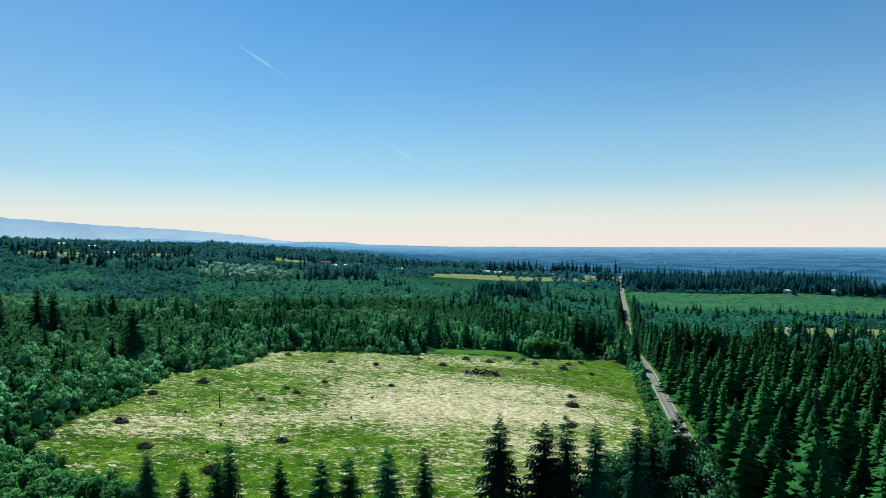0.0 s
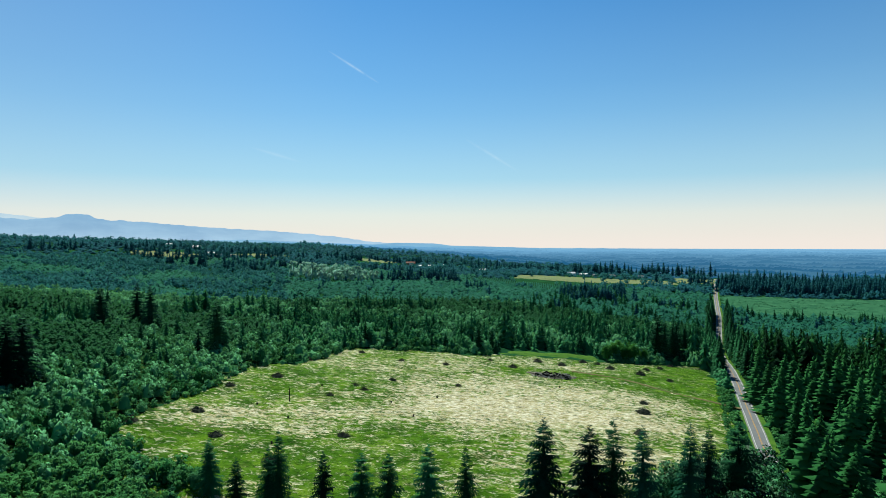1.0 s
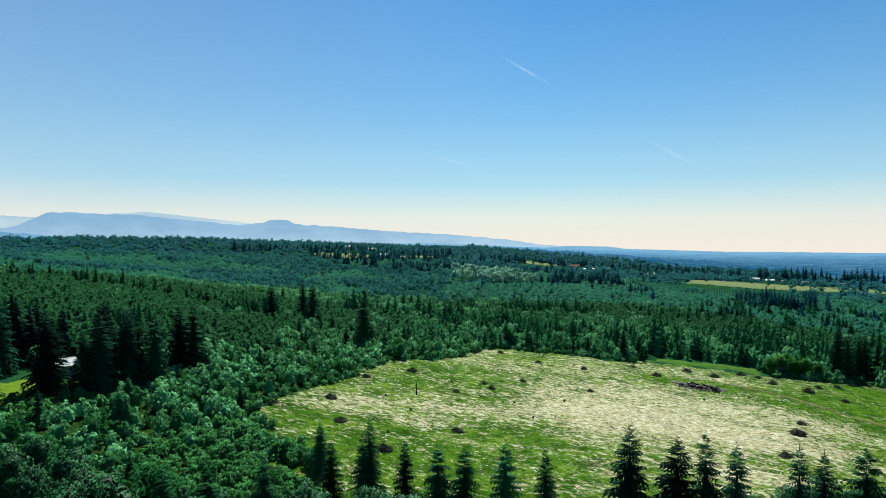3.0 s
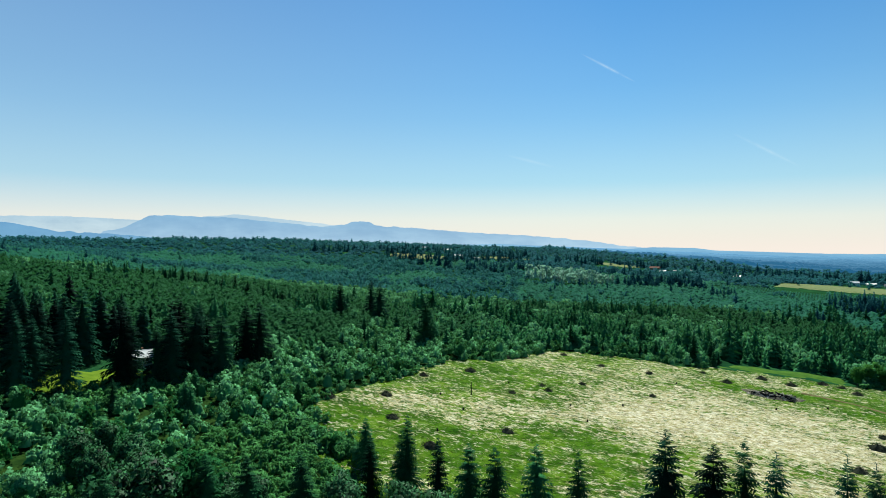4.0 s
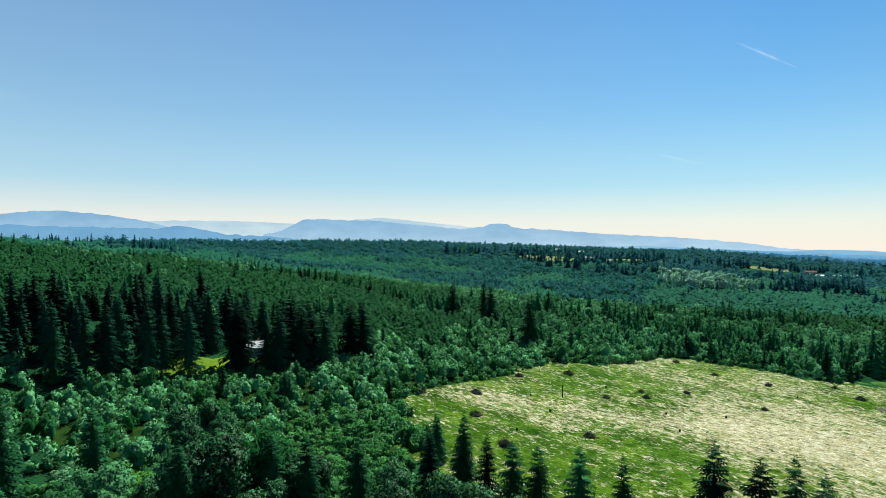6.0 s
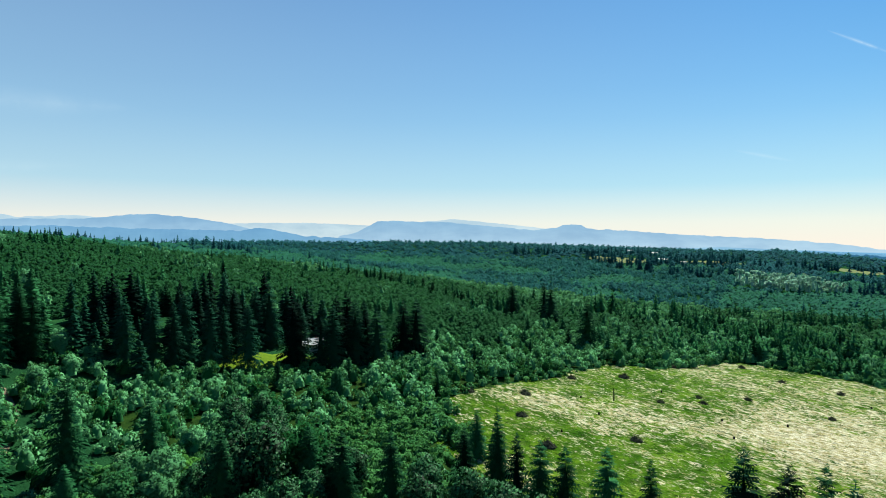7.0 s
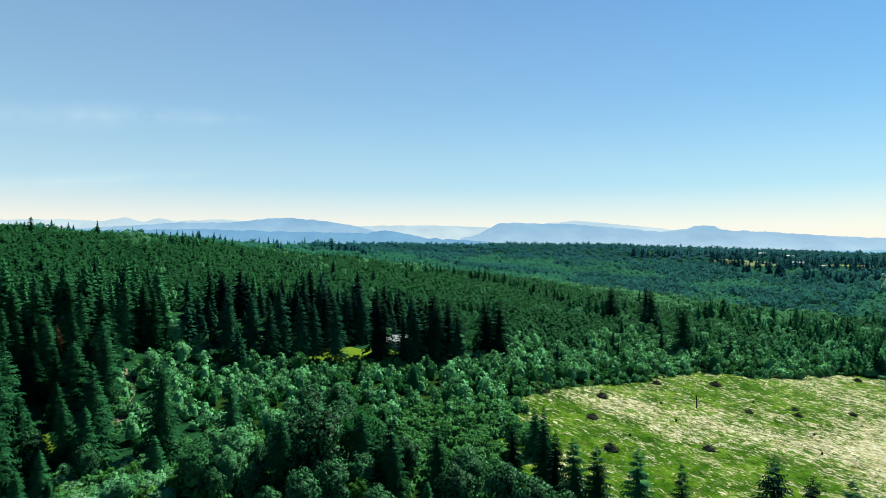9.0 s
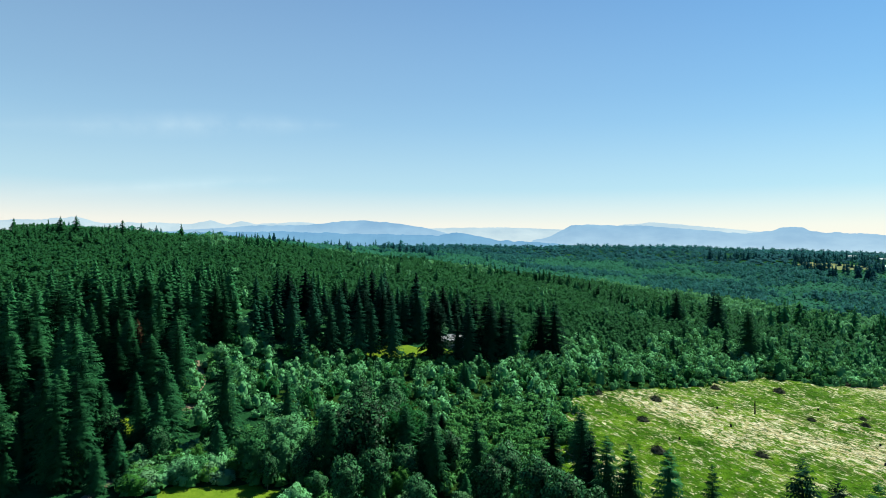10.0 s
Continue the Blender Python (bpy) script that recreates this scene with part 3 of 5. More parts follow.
patch("lawn", HOUSE_LAWN, 2.0, LAWN, 0.3, 0.0, "sunlit green lawn among tall firs", "lawn")
patch("lawn", EAST_LAWN, 2.0, LAWN, 0.3, 0.0, "sunlit lawn in a gap of the firs", "lawn")
patch("lawn", DRIVE_LAWN, 1.5, LAWN, 0.3, 0.0, "small bright lawn beside the dirt drive", "lawn")
patch("lawn", NEAR_LAWN, 1.5, LAWN, 0.3, 0.0, "bright mown lawn between trees", "lawn")
patch("scrub_ground", BELT, 2.5, SCRUB, 0.3, 0.05, "rough green undergrowth between young trees", "undergrowth")
patch("crop_field", CROP_FIELD, 6.0, CROP, 0.9, 0.2, "pale green field of low young plants", "field")
patch("yard", YARD, 4.0, HAYFIELD, 0.5, 0.0, "dry grass yard round low white buildings", "yard")
for poly in HAY_FIELDS:
    patch("hay_field", poly, 5.0, HAYFIELD, 1.0, 0.1, "yellow-green dry hay field", "field")


def ribbon(name, y0, y1, left, right, rise, material, dash=None):
    """A strip along the road between two offsets from its middle."""
    y = np.arange(y0, y1, 2.0)
    x = road_x(y)
    k = np.array([0.1, 0.2, 0.4, 0.2, 0.1])
    for _ in range(10):
        x = np.convolve(np.pad(x, 2, mode="reflect", reflect_type="odd"), k, "valid")
    d = np.stack([np.gradient(x), np.gradient(y)], 1)
    d /= np.linalg.norm(d, axis=1)[:, None]
    n = np.stack([d[:, 1], -d[:, 0]], 1)
    mid_z = height(x, y)
    cols = []
    for o in np.linspace(left, right, 5 if right - left > 3 else 2):
        p = np.stack([x, y], 1) + n * o
        cols.append(np.concatenate([p, (mid_z + rise - abs(o) * 0.02)[:, None]], 1))
    m = len(cols)
    v = np.stack(cols, 1).reshape(-1, 3)
    i, j = np.meshgrid(np.arange(len(y) - 1), np.arange(m - 1), indexing="ij")
    if dash:
        keep = (i * 2.0) % (dash[0] + dash[1]) < dash[0]
        i, j = i[keep], j[keep]
    f = np.stack([i * m + j, i * m + j + 1, (i + 1) * m + j + 1, (i + 1) * m + j], -1).reshape(-1, 4)
    return mesh_of(name, v, f, material, True)


tagged(new("verge", ribbon("verge", 60, 1250, -5, 5, 0.16, VERGE)), "rough green grass verge along the road", "verge", kind="structure")
tagged(new("gravel_shoulder", ribbon("gravel_shoulder", 60, 1250, -2.9, 2.9, 0.27, GRAVEL)), "narrow grey gravel shoulder of the road", "shoulder", kind="structure")
road = tagged(new("road", ribbon("road", 60, 1250, -2.5, 2.5, 0.34, ASPHALT)), "grey two-lane asphalt road with painted lines", "road", kind="structure")
for name, a, b, m in (("edge_line", -2.36, -2.16, WHITE_LINE), ("edge_line", 2.16, 2.36, WHITE_LINE), ("centre_line", -0.2, -0.06, YELLOW_LINE), ("centre_line", 0.06, 0.2, YELLOW_LINE)):
    part_mesh(name, ribbon(name, 60, 1250, a, b, 0.40, m), road, "white painted edge line" if m == WHITE_LINE else "yellow painted centre line")

# ---- far ridges ----
def ridge(points, distance, material, label, rough=0.05, seed=1):
    """A hazy range of hills: bearing to the left in degrees and height in degrees above eye level."""
    b = np.arange(points[0][0], points[-1][0], 0.12)
    e = np.interp(b, [p[0] for p in points], [p[1] for p in points])
    e = np.convolve(np.pad(e, 1, mode="edge"), np.ones(3) / 3, "valid")
    r = np.random.default_rng(seed)
    e = e + rough * np.convolve(r.normal(size=len(b) + 4), np.ones(5) / 5, "valid")
    rows = []
    for k in range(7):
        t = k / 6
        d = distance - 420 * (1 - t)
        x, y = 45 - np.sin(np.radians(b)) * d, 18 + np.cos(np.radians(b)) * d
        top = 64 + np.tan(np.radians(e)) * d
        rows.append(np.stack([x, y, -10 + (top + 10) * t ** 0.8], 1))
    v = np.concatenate(rows)
    n = len(b)
    i, j = np.meshgrid(np.arange(6), np.arange(n - 1), indexing="ij")
    f = np.stack([i * n + j, i * n + j + 1, (i + 1) * n + j + 1, (i + 1) * n + j], 2).reshape(-1, 4)
    return tagged(new("backdrop_ridge", mesh_of("backdrop_ridge", v, f, material, True)), label, "hills", kind="structure")


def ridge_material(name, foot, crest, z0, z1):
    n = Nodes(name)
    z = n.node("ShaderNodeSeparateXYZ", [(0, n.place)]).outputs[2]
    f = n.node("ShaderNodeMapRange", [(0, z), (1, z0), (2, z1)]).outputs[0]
    # air haze painted as a glow, from foot colour to crest colour
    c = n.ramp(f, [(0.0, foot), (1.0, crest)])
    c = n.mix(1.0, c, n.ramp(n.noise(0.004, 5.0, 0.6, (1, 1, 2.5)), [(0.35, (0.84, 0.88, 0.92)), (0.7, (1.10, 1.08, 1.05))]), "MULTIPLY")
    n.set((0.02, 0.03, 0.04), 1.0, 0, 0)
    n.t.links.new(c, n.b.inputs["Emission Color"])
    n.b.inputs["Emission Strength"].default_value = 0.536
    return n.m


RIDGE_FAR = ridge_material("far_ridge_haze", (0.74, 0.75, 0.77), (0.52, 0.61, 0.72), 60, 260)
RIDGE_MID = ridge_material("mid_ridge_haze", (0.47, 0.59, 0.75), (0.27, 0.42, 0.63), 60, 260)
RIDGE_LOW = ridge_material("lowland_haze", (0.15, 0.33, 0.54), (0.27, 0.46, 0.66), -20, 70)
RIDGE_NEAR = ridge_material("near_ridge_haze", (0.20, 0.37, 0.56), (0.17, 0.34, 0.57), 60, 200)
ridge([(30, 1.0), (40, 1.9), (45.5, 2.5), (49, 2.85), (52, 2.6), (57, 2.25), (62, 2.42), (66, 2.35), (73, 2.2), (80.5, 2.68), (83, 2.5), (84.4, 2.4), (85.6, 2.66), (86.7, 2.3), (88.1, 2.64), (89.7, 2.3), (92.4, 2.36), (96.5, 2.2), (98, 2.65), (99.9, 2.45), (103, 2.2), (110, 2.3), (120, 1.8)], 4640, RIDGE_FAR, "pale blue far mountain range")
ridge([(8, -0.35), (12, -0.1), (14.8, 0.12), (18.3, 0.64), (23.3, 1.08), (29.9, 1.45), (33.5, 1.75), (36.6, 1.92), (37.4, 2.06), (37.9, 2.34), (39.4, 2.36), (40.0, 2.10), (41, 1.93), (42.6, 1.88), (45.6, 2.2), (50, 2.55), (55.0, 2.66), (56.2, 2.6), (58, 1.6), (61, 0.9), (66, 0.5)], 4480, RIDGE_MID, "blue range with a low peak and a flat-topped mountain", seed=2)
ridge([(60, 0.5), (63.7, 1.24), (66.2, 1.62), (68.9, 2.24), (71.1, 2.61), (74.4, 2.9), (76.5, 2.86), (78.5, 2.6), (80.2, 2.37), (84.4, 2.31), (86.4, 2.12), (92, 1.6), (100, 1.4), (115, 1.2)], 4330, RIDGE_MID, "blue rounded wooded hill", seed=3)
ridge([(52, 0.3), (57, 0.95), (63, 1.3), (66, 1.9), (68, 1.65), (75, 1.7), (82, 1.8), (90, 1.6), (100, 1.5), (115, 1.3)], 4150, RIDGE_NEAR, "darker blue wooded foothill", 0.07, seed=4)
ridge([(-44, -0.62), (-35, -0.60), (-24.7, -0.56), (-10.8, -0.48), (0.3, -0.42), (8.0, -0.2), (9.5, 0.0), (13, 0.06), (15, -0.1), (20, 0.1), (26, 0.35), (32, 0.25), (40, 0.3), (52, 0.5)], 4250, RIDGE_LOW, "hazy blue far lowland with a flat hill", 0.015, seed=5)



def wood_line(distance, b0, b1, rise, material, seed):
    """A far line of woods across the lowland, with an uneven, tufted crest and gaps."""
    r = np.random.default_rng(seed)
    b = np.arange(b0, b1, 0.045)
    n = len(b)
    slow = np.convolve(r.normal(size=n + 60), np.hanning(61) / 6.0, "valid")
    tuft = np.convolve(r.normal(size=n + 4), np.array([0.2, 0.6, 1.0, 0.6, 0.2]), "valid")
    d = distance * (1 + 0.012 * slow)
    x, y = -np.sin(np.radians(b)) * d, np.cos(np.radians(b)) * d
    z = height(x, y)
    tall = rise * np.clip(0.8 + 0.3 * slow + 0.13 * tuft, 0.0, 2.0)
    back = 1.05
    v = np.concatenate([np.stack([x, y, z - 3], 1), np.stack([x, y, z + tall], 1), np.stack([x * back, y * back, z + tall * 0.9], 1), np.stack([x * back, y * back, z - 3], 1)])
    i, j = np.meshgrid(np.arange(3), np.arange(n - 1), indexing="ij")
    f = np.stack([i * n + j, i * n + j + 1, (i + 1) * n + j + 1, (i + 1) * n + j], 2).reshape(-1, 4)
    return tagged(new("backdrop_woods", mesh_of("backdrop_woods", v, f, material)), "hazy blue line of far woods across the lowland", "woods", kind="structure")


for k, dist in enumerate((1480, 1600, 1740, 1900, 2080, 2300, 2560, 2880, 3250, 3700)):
    # haze painted into each line's glow, paler the farther off it lies
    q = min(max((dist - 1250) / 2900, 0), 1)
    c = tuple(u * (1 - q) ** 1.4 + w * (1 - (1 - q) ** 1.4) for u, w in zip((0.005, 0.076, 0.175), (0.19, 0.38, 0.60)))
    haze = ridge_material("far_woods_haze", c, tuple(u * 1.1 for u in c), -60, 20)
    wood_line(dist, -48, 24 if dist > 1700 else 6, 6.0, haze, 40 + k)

# ---- vapour trails ----
def trail(a, b, width, material, label):
    """A thin streak of ice cloud between two directions (bearing to the left, height; degrees)."""
    def way(p):
        t, e = radians(p[0]), radians(p[1])
        return Vector((-math.sin(t) * math.cos(e), math.cos(t) * math.cos(e), math.sin(e)))
    eye = Vector((45, 18, 64))
    n = 24
    v = []
    u0, u1 = way(a), way(b)
    across = u0.cross(u1).normalized()
    for k in range(n + 1):
        t = k / n
        d = u0.lerp(u1, t).normalized()
        w = radians(width) * math.sin(math.pi * min(max(t, 0.02), 0.98)) ** 0.5
        for s in (-1, 0, 1):
            v.append(eye + (d + across * w * s * 0.5).normalized() * 4780)
    f = [(k * 3 + s, k * 3 + s + 1, k * 3 + s + 4, k * 3 + s + 3) for k in range(n) for s in (0, 1)]
    me = mesh_of("vapour_trail", np.array([tuple(p) for p in v]), f, material, True)
    uv = me.uv_layers.new(name="uv")
    for li, loop in enumerate(me.loops):
        uv.data[li].uv = ((loop.vertex_index // 3) / n, (loop.vertex_index % 3) / 2)
    return tagged(new("vapour_trail", me), label, "cloud", kind="structure")


def trail_material(name, dense, wisp):
    n = Nodes(name)
    uv = n.node("ShaderNodeUVMap").outputs[0]
    s = n.node("ShaderNodeSeparateXYZ", [(0, uv)])
    across = n.value("SUBTRACT", 1.0, n.value("ABSOLUTE", n.value("SUBTRACT", n.value("MULTIPLY", s.outputs[1], 2.0), 1.0)))
    along = n.value("SUBTRACT", 1.0, n.value("ABSOLUTE", n.value("SUBTRACT", n.value("MULTIPLY", s.outputs[0], 2.0), 1.0)))
    f = n.value("MULTIPLY", n.value("POWER", across, 1.5), n.value("POWER", along, 0.6))
    f = n.value("MULTIPLY", f, n.ramp(n.noise(wisp, 4.0, 0.6), [(0.3, (0.15, 0.15, 0.15)), (0.65, (1, 1, 1))]))
    f = n.value("MULTIPLY", f, dense)
    # emission stands in for sunlight on the ice
    em = n.node("ShaderNodeEmission", [(0, (0.86, 0.92, 1.0, 1)), (1, 0.536)])
    tr = n.node("ShaderNodeBsdfTransparent")
    mx = n.node("ShaderNodeMixShader", [(0, f), (1, tr.outputs[0]), (2, em.outputs[0])])
    n.t.links.new(mx.outputs[0], n.out.inputs[0])
    return n.m


TRAIL = trail_material("vapour_trail", 0.42, 0.012)
TRAIL_FAINT = trail_material("faint_vapour_trail", 0.26, 0.012)
CIRRUS = trail_material("thin_cirrus", 0.22, 0.004)
trail((18.9, 16.7), (14.3, 14.1), 0.35, TRAIL, "thin white vapour trail in the blue sky")
trail((6.6, 9.4), (1.7, 6.4), 0.45, TRAIL_FAINT, "faint white vapour trail in the blue sky")
trail((25.5, 8.3), (21.0, 7.1), 0.45, CIRRUS, "faint short wisp of high cloud")
trail((104, 9.2), (76, 11.4), 3.0, CIRRUS, "broad faint band of high thin cloud")
trail((102, 4.2), (80, 6.6), 2.0, CIRRUS, "broad faint band of high thin cloud")

# ---- woods ----
NONE, TALL, YOUNG, LEAFY, BUSHY, MIXED, PALE, FAR, LOW, ROWS_OF, GROVE = range(11)


def zone(x, y):
    """What grows where."""
    d = np.hypot(x - 30, y - 60)
    off = road_off(x, y)
    z = np.full(x.shape, MIXED)
    z[(y > 560) & (x > -330)] = YOUNG
    z[(x < -250) & (y > 430)] = LOW
    z[(y > 960) | (d > 1050)] = FAR
    z[(off > 0) & (y < 800)] = TALL
    z[(off > 0) & (y + 0.25 * x > 640)] = YOUNG
    z[(off > 0) & (y > 960)] = FAR
    z[(off > 0) & (y > 700) & (y < 830) & (x > 430)] = MIXED
    z[(x < -150) & (y > 225) & (y < 430)] = YOUNG
    z[(x < -163) & (y <= 238)] = TALL
    z[(x < -250) & (y <= 238)] = YOUNG
    z[(x < -163) & (y > 180) & (y <= 238)] = LEAFY
    z[(x < -184) & (y > 178) & (y <= 238)] = YOUNG
    z[(y < 62) & (x < -84)] = TALL
    z[(y < 62) & (x < -84) & (x > -122)] = MIXED
    z[(y < 62) & (x < -250 - 0.3 * np.clip(y, -10, 62))] = YOUNG
    z[(x > -166) & (x < -106) & (y > 49) & (y < 66)] = LEAFY
    z[(x > -172) & (x < -122) & (np.abs(y - 44) < 5)] = BUSHY
    z[(x > -84) & (y < 118) & (off < -10)] = LEAFY
    z[inside(BELT, x, y)] = LEAFY
    z[inside(SHRUBS, x, y)] = BUSHY
    z[np.hypot((x + 262) / 62, (y - 838) / 40) < 1] = PALE
    for cx, cy, rx, ry in ((-272, 590, 42, 26), (-318, 552, 24, 16), (-190, 626, 20, 18), (-62, 588, 30, 16), (60, 430, 40, 14), (-178, 60, 19, 12)):
        z[np.hypot((x - cx) / rx, (y - cy) / ry) < 1] = GROVE
    z[inside(TREE_FARM, x, y)] = ROWS_OF
    z[edge_distance(CLEARING, x, y) > -3] = NONE
    for poly in (HOUSE_LAWN, NEAR_LAWN, DRIVE_LAWN, EAST_LAWN, CROP_FIELD, YARD, *HAY_FIELDS):
        z[inside(poly, x, y)] = NONE
    # open ground before the far fields
    for poly in HAY_FIELDS:
        for q in (18, 36, 52):
            z[inside(poly, x + (x - 30) / d * q, y + (y - 60) / d * q)] = NONE
    z[inside([(-12, 370), (50, 376), (54, 388), (44, 406), (14, 403), (-10, 396)], x, y)] = NONE
    z[np.abs(off) < np.where(y > 380, 7.5, 5.6)] = NONE
    z[(off > -12) & (off < 0) & (y < 345)] = NONE
    z[np.hypot(x, y) > plain_edge(x, y) + 60] = NONE
    # the house, its drive, and the ground under the walk
    z[np.hypot(x + 187, y - 157) < 11] = NONE
    z[(np.abs(y - 44 - 0.25 * (x + 163)) < 4) & (x > -200) & (x < -90)] = NONE
    z[(x > -184) & (x < -150) & (y > 112) & (y < 168)] = BUSHY
    z[inside([(-86, 52), (-62, 50), (-54, 84), (-56, 108), (-74, 112), (-84, 92)], x, y)] = NONE
    z[(x > -40) & (y < 100)] = NONE
    z[(x > -84) & (y < 34)] = NONE
    return z


def scatter(lo, hi, gap, box, keep):
    """A jittered grid of places with their zone, between two distances from the meadow's near corner."""
    r = np.random.default_rng(int(gap * 100) + int(lo))
    x, y = np.meshgrid(np.arange(box[0], box[1], gap), np.arange(box[2], box[3], gap * 0.9), indexing="ij")
    x = (x + (np.arange(x.shape[1]) % 2)[None] * gap / 2).ravel() + r.uniform(-0.48, 0.48, x.size) * gap
    y = y.ravel() + r.uniform(-0.48, 0.48, y.size) * gap
    d = np.hypot(x - 30, y - 60)
    k = (d >= lo) & (d < hi) & (r.random(x.size) < keep)
    k &= (x < 40) | (y > 0.9 * (x - 60) - 40)
    k &= y > -90
    x, y = x[k], y[k]
    return x, y, zone(x, y), r


rng = np.random.default_rng(5)
FIR_NEAR = [fir_crown(rng, t, w, 28, 9, 4, b, 0.26, 0.72) for t, w, b in ((25, 6.8, 0.07), (27, 6.4, 0.12), (23, 6.8, 0.05), (29, 6.8, 0.14), (24, 5.8, 0.08), (21, 6.4, 0.04))]
FIR_MID = [fir_crown(rng, t, w, 14, 8, 0, b, 0.26, 0.78) for t, w, b in ((25, 7.0, 0.10), (22, 6.8, 0.08), (28, 6.8, 0.12), (20, 6.6, 0.05))]
FIR_LOW = [fir_crown(rng, t, w, 8, 6, -1, b, 0.26, 0.88) for t, w, b in ((24, 7.0, 0.08), (20, 6.6, 0.05), (27, 7.0, 0.08))]
YOUNG_MID = [fir_crown(rng, t, w, 5, 6, -1, 0.02, 0.25, 0.6, 0.5, 2.2) for t, w in ((5.0, 3.0), (4.3, 2.9), (5.8, 3.1), (4.7, 2.7))]
YOUNG_LOW = [fir_crown(rng, t, w, 4, 5, -1, 0.02, 0.25, 0.6, 0.5, 2.2) for t, w in ((5.0, 3.2), (4.3, 3.1), (5.8, 3.3))]
FAR_SHAPE = [fir_crown(rng, t, w, 4, 4, -1, 0.10, 0.25, 0.7, 0.4, 2.4) for t, w in ((22, 5.4), (18, 5.6), (25, 5.4))]
LEAF_NEAR = [leafy_crown(rng, t, w, c, 44, 0.30, b) for t, w, b, c in ((6.6, 3.3, 0.02, 26), (5.4, 3.2, 0.0, 24), (8.4, 3.6, 0.04, 32), (6.0, 3.0, 0.02, 24))]
LEAF_MID = [leafy_crown(rng, t, w, 10, 14, 0.58, 0.0) for t, w in ((6.6, 3.5), (5.4, 3.3), (8.2, 3.8))]
LEAF_BACK = [leafy_crown(rng, t, w, 7, 8, 0.92, 0.04, 0.3) for t, w in ((9, 4.2), (7.5, 4.0), (11, 4.5))]
YOUNG_FAR = [fir_crown(rng, t, w, 3, 4, -1, 0.02, 0.25, 0.6, 0.5, 2.6) for t, w in ((5.0, 3.5), (4.3, 3.4), (5.8, 3.6))]
HALF_GROWN = [fir_crown(rng, t, w, 7, 6, -1, 0.03, 0.3, 0.75, 0.4, 0.8) for t, w in ((10, 3.3), (8.6, 3.1), (11.5, 3.5))]
LEAF_FAR = [leafy_crown(rng, t, w, 6, 5, 1.25, 0.04, 0.3) for t, w in ((9, 4.4), (7.5, 4.2), (11, 4.7))]
BUSH_MID = [leafy_crown(rng, t, w, 7, 9, 0.37, 0.02) for t, w in ((2.4, 1.5), (1.8, 1.3), (3.2, 1.6))]
POPLAR = [leafy_crown(rng, t, w, 12, 9, 0.9, 0.1) for t, w in ((17, 2.6), (14, 2.8), (20, 2.5))]

bins = {}


def put(kind, x, y, s, sz=None):
    """Notes places of one kind of plant, each with its width and height factors."""
    bins.setdefault(kind, []).append(np.stack([x, y, s, s if sz is None else sz], 1))


